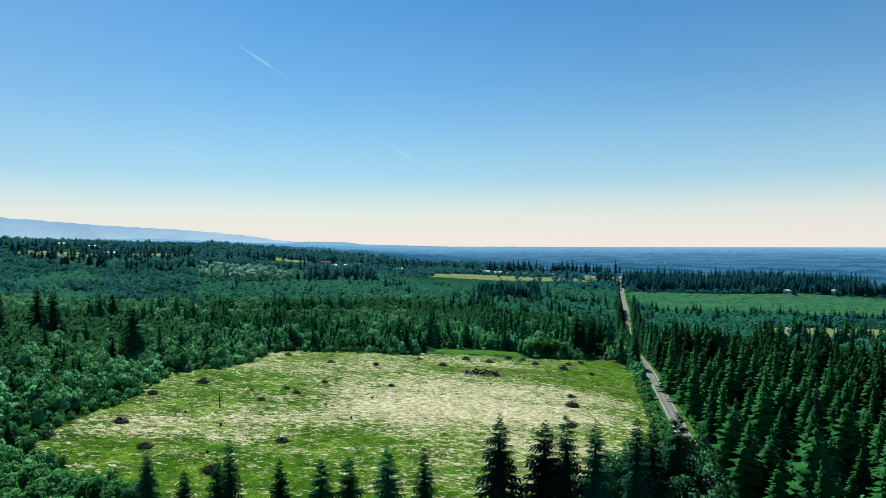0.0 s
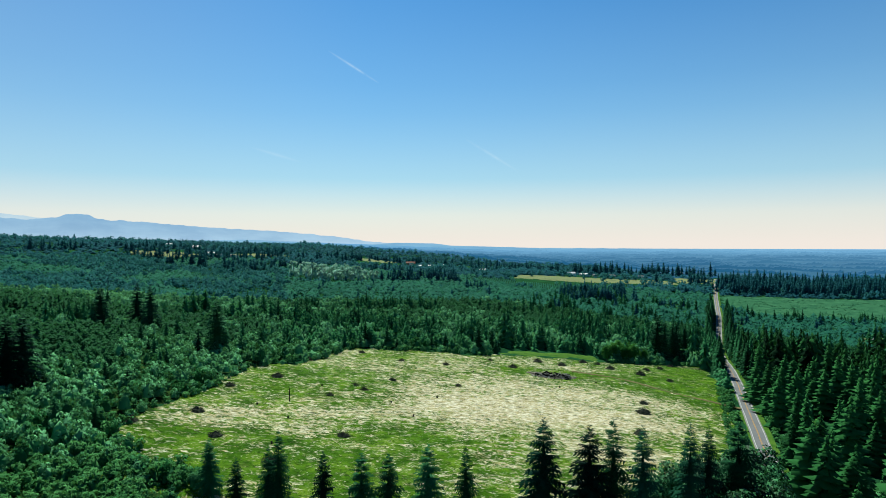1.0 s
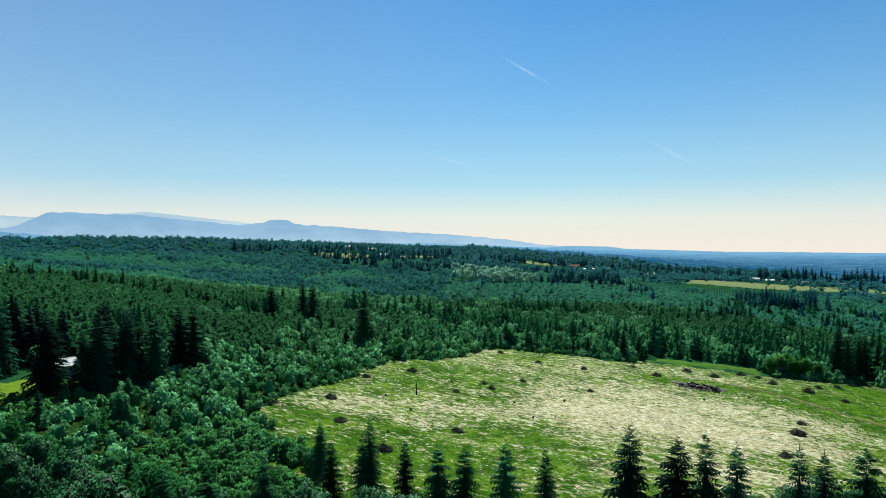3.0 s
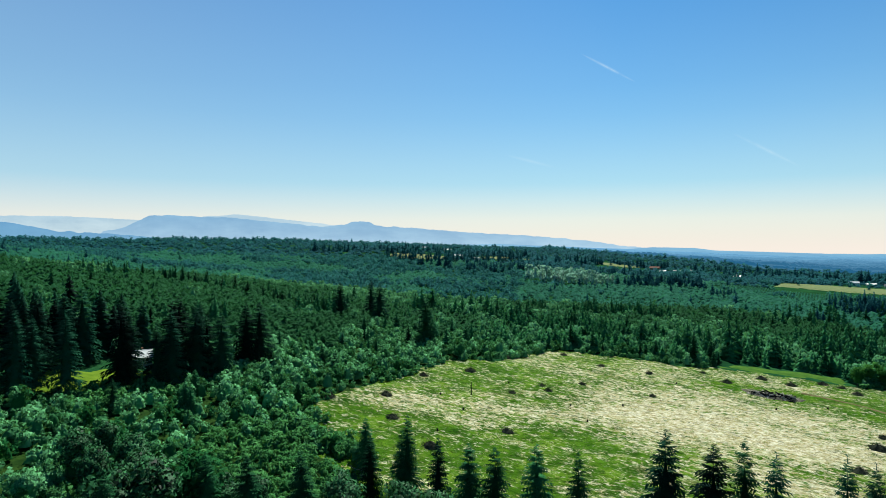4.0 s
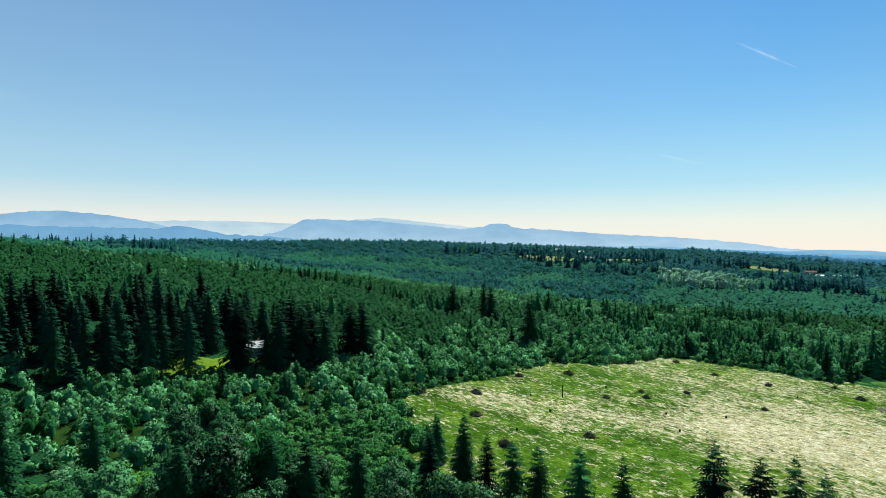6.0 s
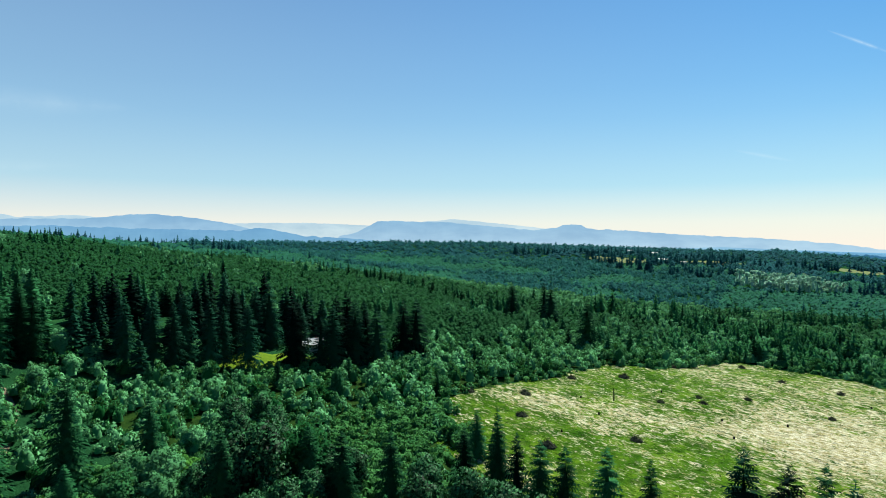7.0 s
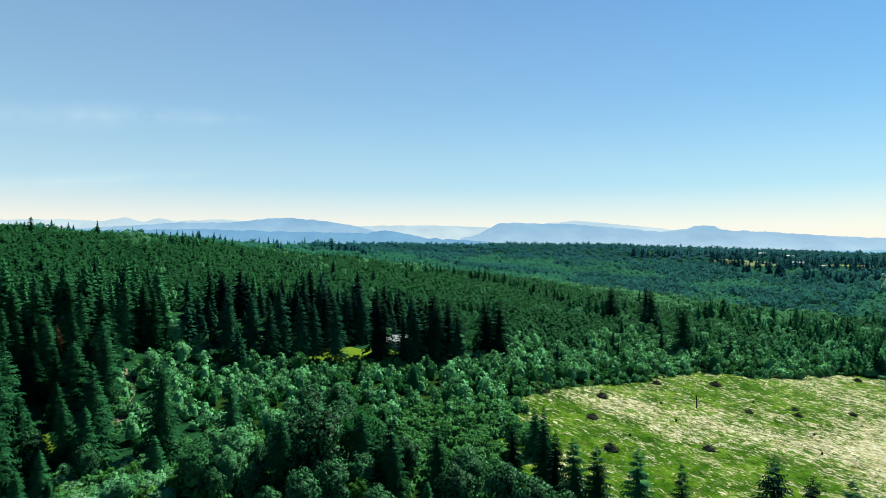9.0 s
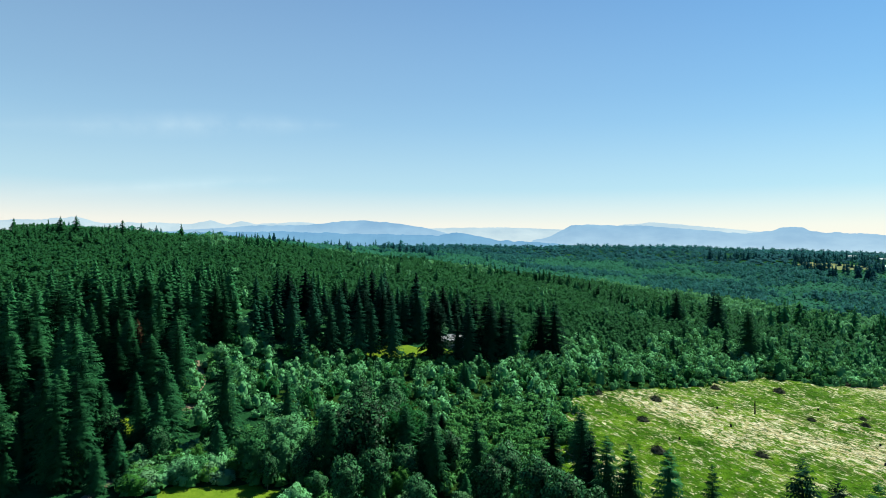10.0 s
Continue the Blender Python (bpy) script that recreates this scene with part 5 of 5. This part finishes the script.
SHAPES = {"half": (HALF_GROWN,) * 4, "tall": (FIR_MID, FIR_LOW, FIR_LOW, FAR_SHAPE), "old": (FIR_MID, FIR_LOW, FIR_LOW, FIR_LOW), "fresh": (FIR_MID, FIR_LOW, FIR_LOW, FIR_LOW), "young": (YOUNG_MID, YOUNG_LOW, YOUNG_FAR, YOUNG_FAR), "leaf": (LEAF_MID, LEAF_BACK, LEAF_FAR, LEAF_FAR), "poplar": (POPLAR,) * 4, "far": (FAR_SHAPE,) * 4, "bush": (BUSH_MID,) * 4, "rows": (YOUNG_LOW,) * 4, "crop": (LEAF_FAR,) * 4}
# farther rings take foliage with haze painted in
LOOK = {"half": (FIR_HALF, FIR_HALF, FIR_FAR, FIR_FAR), "fresh": (FIR_GREEN,) * 4, "tall": (FIR, FIR, FIR_BELT, FIR_BELT), "old": (SHADED_FIR,) * 4, "young": (FIR_YOUNG, FIR_YOUNG, FIR_FAR, FIR_HAZE), "leaf": (ALDER, ALDER_FAR, ALDER_HAZE, ALDER_HAZE), "poplar": (PALE_GROVE,) * 4, "far": (FIR_HAZE,) * 4, "bush": (SHRUB,) * 4, "rows": (FIR_FAR,) * 4, "crop": (LOW_CROP,) * 4}
SAY = {"old": ("fir_wood", "stand of tall firs, shade painted into their needles"), "half": ("fir_thicket", "thicket of half-grown green firs behind the meadow"), "fresh": ("fir_wood", "wood of fresh green firs beside the road"), "tall": ("fir_wood", "dense wood of tall dark firs"), "young": ("fir_plantation", "even plantation of young green firs"), "leaf": ("broadleaf_wood", "rounded grey-green broadleaf trees"), "poplar": ("pale_grove", "grove of pale silvery slender trees"), "far": ("far_wood", "far dark conifer wood with haze painted blue into it"), "bush": ("shrubbery", "low bright green shrubs at the meadow's edge"), "crop": ("crop_plants", "low pale green plants in uneven rows"), "rows": ("tree_farm", "clipped dark rows of a tree farm")}
for (kind, lod), p in bins.items():
    if not len(p):
        continue
    shapes = SHAPES[kind][lod]
    r = np.random.default_rng(lod + 11)
    pick = r.integers(0, len(shapes), len(p))
    scale = p[:, 2:4] * r.uniform(0.88, 1.12, (len(p), 2))
    if kind == "rows":
        scale[:, 1] *= 0.35
        scale[:, 0] *= 0.75
    v, f, nn, tone = place_many(shapes, pick, p[:, :2], height(p[:, 0], p[:, 1]) - 0.25, r.uniform(0, 6.28, len(p)), scale)
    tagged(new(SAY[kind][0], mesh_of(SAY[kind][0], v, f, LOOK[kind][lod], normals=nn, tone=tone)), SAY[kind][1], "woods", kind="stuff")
    print("woods", kind, lod, len(p), len(f))

# ---- things on the meadow ----
def stick(r, length, thick):
    a, e = r.uniform(0, 6.28), r.uniform(-0.15, 0.75)
    d = np.array([math.cos(a) * math.cos(e), math.sin(a) * math.cos(e), math.sin(e)])
    bend = r.normal(scale=0.08 * length, size=3)
    p = np.array([-d * length / 2, bend, d * length / 2])
    return tube(p, [thick, thick * 0.8, thick * 0.3], 4)


def brush_pile(x, y, size, tall, label, seed):
    """A heap of cut branches: a matted core with sticks standing out of it."""
    r = np.random.default_rng(seed)
    ob = tagged(new("brush_pile"), label, "brush pile", "brush piles on the meadow")
    ob.matrix_basis = pose(x, y, float(height(x, y)) + 0.15)
    rings, seg = 5, 14
    v = []
    for k in range(rings):
        t = k / (rings - 1)
        for s in range(seg):
            a = 6.283 * s / seg
            q = size * (1 - t ** 1.6) * (0.75 + 0.4 * r.random())
            v.append((math.cos(a) * q, math.sin(a) * q * 0.8, tall * 0.75 * t * (0.75 + 0.4 * r.random()) - 0.15))
    f = [(k * seg + s, k * seg + (s + 1) % seg, (k + 1) * seg + (s + 1) % seg, (k + 1) * seg + s) for k in range(rings - 1) for s in range(seg)]
    part_mesh("mound", mesh_of("mound", v, f, BRUSH), ob)
    pieces = []
    for _ in range(int(32 * size)):
        a, q = r.uniform(0, 6.28), size * math.sqrt(r.random())
        at = np.array([math.cos(a) * q, math.sin(a) * q * 0.8, tall * (0.15 + 0.75 * (1 - (q / size) ** 1.5)) * r.uniform(0.5, 1.1)])
        sv, sf = stick(r, r.uniform(0.8, 2.4), r.uniform(0.02, 0.07))
        pieces.append((sv + at, sf))
    part_mesh("brushwood", mesh_of("brushwood", *join(pieces), BRUSH), ob)
    return ob


PILES = [(-120, 190, 2.2), (-107, 208, 2.3), (-89, 187, 2.2), (-103, 269, 2.6), (-52, 201, 2.0), (-61, 261, 1.7), (-54, 283, 1.6), (-36, 331, 1.7), (-24, 286, 1.5), (-1, 336, 2.3), (12, 358, 2.4), (25, 354, 2.4), (52, 361, 2.3), (67, 354, 2.7), (54, 267, 2.9), (92, 400, 2.0), (83, 385, 1.8), (81, 348, 1.7), (57, 284, 1.9), (-85, 344, 1.8), (-59, 328, 1.7), (48, 237, 2.2), (-127, 170, 2.3), (-64, 172, 2.7), (-72, 248, 1.5), (-67, 268, 1.3), (-113, 244, 2.1), (-104, 312, 1.9), (38, 372, 2.2), (46, 370, 1.7), (73, 372, 1.9), (-14, 352, 1.4)]
for k, (x, y, s) in enumerate(PILES):
    brush_pile(x, y, s * 1.15, s * 1.1, "small grey heap of dead branches on mown hay" if s < 1.8 else "dark grey brush pile of dead branches on mown hay", 100 + k)

# burnt log pile on a patch of ashes
burn = tagged(new("log_pile"), "large heap of charred and weathered logs on ashes", "log pile")
burn.matrix_basis = pose(19, 324, float(height(19, 324)) + 0.3)
r = np.random.default_rng(9)
LOGS = []
for k in range(4):
    n = 5
    p = np.stack([np.linspace(-1, 1, n) * (1.0 + 0.3 * k), r.normal(scale=0.07, size=n), r.normal(scale=0.05, size=n)], 1)
    t = tube(p, np.linspace(0.34, 0.22, n) * r.uniform(0.8, 1.2), 7)
    LOGS.append([mesh_of("log", *t, m) for m in (CHARRED, WEATHERED)])
for k in range(125):
    x = r.uniform(-10.5, 9)
    y = r.normal(scale=2.2)
    top = max(0.0, 3.2 - abs(y) * 0.7) * (1 - abs(x) / 15)
    grey = r.random() < (0.6 if x > 3 else 0.42)
    ob = part_mesh("log", LOGS[k % 4][1 if grey else 0], burn, "sun-bleached grey log" if grey else "")
    ob.matrix_basis = pose(x, y, 0.1 + top * r.random(), r.uniform(-20, 20), r.uniform(-30, 30), r.uniform(0, 180))
ash = np.array([(math.cos(a) * (13 + 2.5 * math.sin(3 * a)), 1.5 + math.sin(a) * (7.5 + 1.5 * math.cos(2 * a))) for a in np.linspace(0, 6.283, 40, endpoint=False)])
v = [(19 + x * q, 324 + y * q, float(height(19 + x * q, 324 + y * q)) + h) for q, h in ((0.02, 0.75), (0.5, 0.68), (0.85, 0.5), (1.0, 0.0)) for x, y in ash]
f = [(k * 40 + s, (k + 1) * 40 + s, (k + 1) * 40 + (s + 1) % 40, k * 40 + (s + 1) % 40) for k in range(3) for s in range(40)]
tagged(new("ash_patch", mesh_of("ash_patch", v, f, ASHES, True)), "burnt patch of grey ash and bare soil", "ground", kind="structure")

# dead trunk standing alone
snag = tagged(new("dead_trunk"), "lone dark dead tree trunk standing in the hay", "dead tree")
snag.matrix_basis = pose(-83, 233, float(height(-83, 233)))
part_mesh("trunk", mesh_of("trunk", *tube([(0, 0, -0.4), (0.05, 0, 1.8), (-0.04, 0.05, 3.9), (0.06, 0, 5.4)], [0.28, 0.23, 0.18, 0.11], 8), CHARRED), snag)
for k, (z, a, l) in enumerate(((2.6, 0.6, 0.9), (3.6, 2.8, 0.7), (4.5, 4.6, 0.6))):
    part_mesh("branch_stub", mesh_of("branch_stub", *tube([(0, 0, z), (math.cos(a) * l * 0.6, math.sin(a) * l * 0.6, z + 0.2), (math.cos(a) * l, math.sin(a) * l, z + 0.5)], [0.08, 0.06, 0.02], 5), CHARRED), snag)

# small stumps
for k, (x, y) in enumerate(((-34, 230), (-80, 262), (-92, 224), (-70, 186), (-30, 262), (22, 300), (-46, 246), (40, 316), (-20, 316), (-76, 214))):
    st = tagged(new("stump"), "small dark cut tree stump in grass", "stump", "stumps on the meadow")
    st.matrix_basis = pose(x, y, float(height(x, y)) + 0.1, 0, 0, 40 * k)
    part_mesh("stub", mesh_of("stub", *tube([(0, 0, -0.2), (0.04, 0, 0.5), (0.02, 0.03, 0.95)], [0.42, 0.3, 0.27], 8), CHARRED), st)


def strip(name, pts, width, rise, material, label, category):
    """A worn track along a line of places."""
    p = np.array(pts, float)
    t = np.linspace(0, len(p) - 1, len(p) * 14)
    x, y = (np.interp(t, np.arange(len(p)), p[:, k]) for k in (0, 1))
    for _ in range(12):
        x[1:-1], y[1:-1] = (x[:-2] + 2 * x[1:-1] + x[2:]) / 4, (y[:-2] + 2 * y[1:-1] + y[2:]) / 4
    d = np.stack([np.gradient(x), np.gradient(y)], 1)
    d /= np.linalg.norm(d, axis=1)[:, None]
    wob = width * (0.5 + 0.12 * np.sin(t * 5))
    cols = []
    for s, drop in ((-1, 0.3), (-0.6, 0), (0.6, 0), (1, 0.3)):
        q = np.stack([x - d[:, 1] * s * wob, y + d[:, 0] * s * wob], 1)
        cols.append(np.concatenate([q, (height(q[:, 0], q[:, 1]) + rise - drop)[:, None]], 1))
    v = np.stack(cols, 1).reshape(-1, 3)
    i, j = np.meshgrid(np.arange(len(x) - 1), np.arange(3), indexing="ij")
    f = np.stack([i * 4 + j, (i + 1) * 4 + j, (i + 1) * 4 + j + 1, i * 4 + j + 1], 2).reshape(-1, 4)
    return tagged(new(name, mesh_of(name, v, f, material, True)), label, category, kind="structure")


TRACK = plain("worn_track", (0.06934, 0.06934, 0.01866), (0.144, 0.1174, 0.05866), 0.5, 0.95)
strip("meadow_track", [(30, 342), (50, 336), (72, 322), (90, 312), (104, 306)], 2.6, 0.52, TRACK, "faint worn track through the hay to the road", "track")
strip("driveway", [(-176, 42), (-163, 44), (-150, 43), (-132, 39), (-113, 34), (-97, 24), (-80, 16)], 3.2, 0.35, DIRT, "pale dirt drive winding through the firs", "driveway")

# ---- hay and grass lying on the meadow ----
r = np.random.default_rng(21)


def tufts(count, low, high, material, name, label, span, up):
    """Bent blades in small bundles, strewn where the hay lies thick or thin."""
    x, y = r.uniform(-125, 125, count), r.uniform(108, 440, count)
    h = hay(x, y) + r.normal(scale=0.16, size=count)
    k = (edge_distance(CLEARING, x, y) > 1.5) & (h > low) & (h < high)
    x, y = x[k], y[k]
    m = len(x)
    z = height(x, y) + 0.22
    tri = []
    for b in range(4):
        a = r.normal(scale=0.75, size=m) + 0.35 + (r.random(m) < 0.5) * np.pi
        l, t = span * r.uniform(0.5, 1.5, m), up * r.uniform(0.4, 1.4, m)
        ox, oy = x + r.normal(scale=0.35, size=m), y + r.normal(scale=0.35, size=m)
        w = 0.26 * r.uniform(0.6, 1.6, m)
        dx, dy = np.cos(a), np.sin(a)
        p0 = np.stack([ox - dy * w, oy + dx * w, z - 0.1], 1)
        p1 = np.stack([ox + dy * w, oy - dx * w, z - 0.1], 1)
        p2 = np.stack([ox + dx * l, oy + dy * l, z + t], 1)
        tri.append(np.stack([p0, p1, p2], 1))
    v = np.concatenate(tri).reshape(-1, 3)
    tagged(new(name, mesh_of(name, v, np.arange(len(v)).reshape(-1, 3), material)), label, "grass", kind="stuff")


tufts(14000, 0.5, 9, STRAW, "hay_blades", "pale dry hay lying in loose swathes", 1.3, 0.32)
tufts(20000, -9, 0.5, TUFT, "grass_blades", "green grass tufts among the hay", 0.8, 0.3)

# ---- houses ----
WALL_WHITE = plain("white_siding", (0.4103, 0.4017, 0.3846), (0.5299, 0.5214, 0.4958), 0.8, 0.7)
WALL_GREY = plain("grey_siding", (0.2564, 0.2564, 0.2478), (0.359, 0.3504, 0.3419), 0.8, 0.8)
WALL_BROWN = plain("brown_siding", (0.1709, 0.09401, 0.05983), (0.2564, 0.1453, 0.09401), 0.8, 0.8)
ROOF_PALE = plain("pale_metal_roof", (0.2906, 0.3077, 0.3247), (0.4273, 0.4359, 0.4445), 0.6, 0.5, 0.0, 0.3)
ROOF_GREY = plain("grey_shingle_roof", (0.1067, 0.1067, 0.1067), (0.2564, 0.2478, 0.2394), 1.2, 0.9)
ROOF_RED = plain("red_brown_roof", (0.1111, 0.05555, 0.04273), (0.1709, 0.08974, 0.06837), 1.2, 0.85)
TRIM = plain("white_trim", (0.5983, 0.5983, 0.5812), (0.6837, 0.6837, 0.6667), 2, 0.5)
GLASS = plain("window_glass", (0.01066, 0.01334, 0.016), (0.02666, 0.032, 0.03734), 0.5, 0.08, 0, 0.8)


def house(x, y, turn, w, d, h, wall, roof, label, category="house"):
    """A gabled house: walls, two roof slopes, a door and windows with frames."""
    ob = tagged(new("barn" if category == "barn" else "house"), label, category)
    ob.matrix_basis = pose(x, y, float(height(x, y)) + 0.1, 0, 0, turn)
    rise = d * 0.26
    bm = bmesh.new()
    prof = [(-d / 2, -2.5), (d / 2, -2.5), (d / 2, h), (0, h + rise), (-d / 2, h)]
    a, b = ([bm.verts.new((s * w / 2, p, q)) for p, q in prof] for s in (-1, 1))
    bm.faces.new(a[::-1])
    bm.faces.new(b)
    for k in range(5):
        bm.faces.new((a[k], a[(k + 1) % 5], b[(k + 1) % 5], b[k]))
    part("wall", bm, wall, ob)
    slope = math.atan2(rise, d / 2)
    run = (d / 2 + 0.5) / math.cos(slope)
    for s in (-1, 1):
        bm = box_bm(w + 0.9, run, 0.16)
        bmesh.ops.transform(bm, matrix=Matrix.Translation((0, s * (d / 4 + 0.25), h + rise / 2 - 0.25 * math.tan(slope) + 0.12)) @ Matrix.Rotation(-s * slope, 4, "X"), verts=bm.verts)
        part("roof", bm, roof, ob)
    part("ridge_cap", box_bm(w + 0.9, 0.35, 0.12, (0, 0, h + rise + 0.2)), roof, ob)
    for s in (-1, 1):
        if category == "barn":
            door = part("door", box_bm(min(3.6, w * 0.3), 0.08, h * 0.8, (0, s * (d / 2 + 0.04), h * 0.4)), TRIM, ob)
            continue
        n = max(2, int(w / 3.2))
        for k in range(n):
            px = -w / 2 + w * (k + 0.5) / n
            if k == n // 2 and s < 0:
                door = part("door", box_bm(1.0, 0.08, 2.05, (px, s * (d / 2 + 0.04), 1.02), 0.02), TRIM, ob)
                part("door_handle", box_bm(0.06, 0.07, 0.16, (px + 0.38, s * (d / 2 + 0.11), 1.0)), ROOF_GREY, door)
                continue
            win = part("window", box_bm(1.35, 0.09, 1.25, (px, s * (d / 2 + 0.04), 1.55), 0.02), TRIM, ob)
            part("pane", box_bm(1.15, 0.05, 1.05, (px, s * (d / 2 + 0.085), 1.55)), GLASS, win)
    if category == "house":
        part("chimney", box_bm(0.7, 0.7, 1.8, (w * 0.22, d * 0.12, h + rise * 0.75 + 0.6), 0.03), WALL_BROWN, ob)
    return ob


house(-189, 157, 62, 11, 8, 2.8, WALL_GREY, ROOF_PALE, "low grey house with pale metal roof among firs")
for x, y, turn, w, d, h, wall, roof, label, cat in (
    (77, 1168, 10, 22, 11, 4.2, WALL_WHITE, ROOF_PALE, "white house with pale roof beside hay field", "house"),
    (100, 1172, -15, 20, 9, 3.5, WALL_WHITE, ROOF_PALE, "long white house with pale roof beside hay field", "house"),
    (121, 1184, 5, 12, 8, 3.0, WALL_GREY, ROOF_GREY, "small grey house with shingle roof", "house"),
    (152, 1193, 20, 17, 9, 3.2, WALL_WHITE, ROOF_GREY, "white house with grey shingle roof", "house"),
    (206, 1207, 0, 15, 9, 3.4, WALL_GREY, ROOF_GREY, "grey house among dark trees", "house"),
    (306, 1352, 30, 16, 9, 4.0, WALL_WHITE, ROOF_GREY, "white farmhouse at the wood's edge", "house"),
    (-529, 1003, 20, 24, 10, 4.0, WALL_WHITE, ROOF_PALE, "long white farm shed with bright roof", "barn"),
    (-484, 990, -10, 18, 9, 3.6, WALL_WHITE, ROOF_PALE, "white farm shed with bright roof", "barn"),
    (-505, 985, 15, 12, 8, 3.2, WALL_GREY, ROOF_GREY, "grey farm outbuilding with shingle roof", "barn"),
    (-700, 1160, 0, 20, 10, 3.6, WALL_WHITE, ROOF_PALE, "pale farmhouse on the far slope", "house"),
    (-635, 1146, 10, 22, 10, 3.8, WALL_WHITE, ROOF_PALE, "pale long farmhouse on the far slope", "house"),
    (-208, 1116, 0, 24, 12, 6.0, WALL_BROWN, ROOF_RED, "large barn with red-brown roof", "barn"),
    (-189, 1082, 12, 18, 9, 3.2, WALL_WHITE, ROOF_PALE, "low white shed with bright metal roof", "barn"),
    (-172, 1108, 12, 20, 9, 3.4, WALL_WHITE, ROOF_PALE, "low white shed with bright metal roof", "barn"),
    (-155, 1128, 12, 16, 9, 3.4, WALL_WHITE, ROOF_PALE, "low white shed with bright metal roof", "barn"),
    (-75, 1066, -8, 16, 10, 4.4, WALL_GREY, ROOF_PALE, "grey house with bright roof behind trees", "house"),
    (531, 984, 10, 20, 10, 4.0, WALL_WHITE, ROOF_PALE, "white house with pale roof at the field's edge", "house"),
    (606, 990, -5, 24, 11, 4.5, WALL_WHITE, ROOF_PALE, "white barn with pale roof at the field's edge", "barn"),
    (350, 690, 4, 9, 7, 3.8, WALL_WHITE, ROOF_PALE, "small white shed in a dry yard", "barn"),
    (384, 692, 4, 34, 9, 3.4, WALL_WHITE, ROOF_PALE, "long low white building in a dry yard", "barn"),
    (432, 694, 0, 10, 8, 3.2, WALL_WHITE, ROOF_GREY, "small white house in a dry yard", "house"),
    (505, 700, -8, 26, 11, 4.2, WALL_WHITE, ROOF_PALE, "white farm building with pale roof", "barn"),
):
    house(x, y, turn, w * 0.66, d * 0.72, h * 0.85, wall, roof, label, cat)
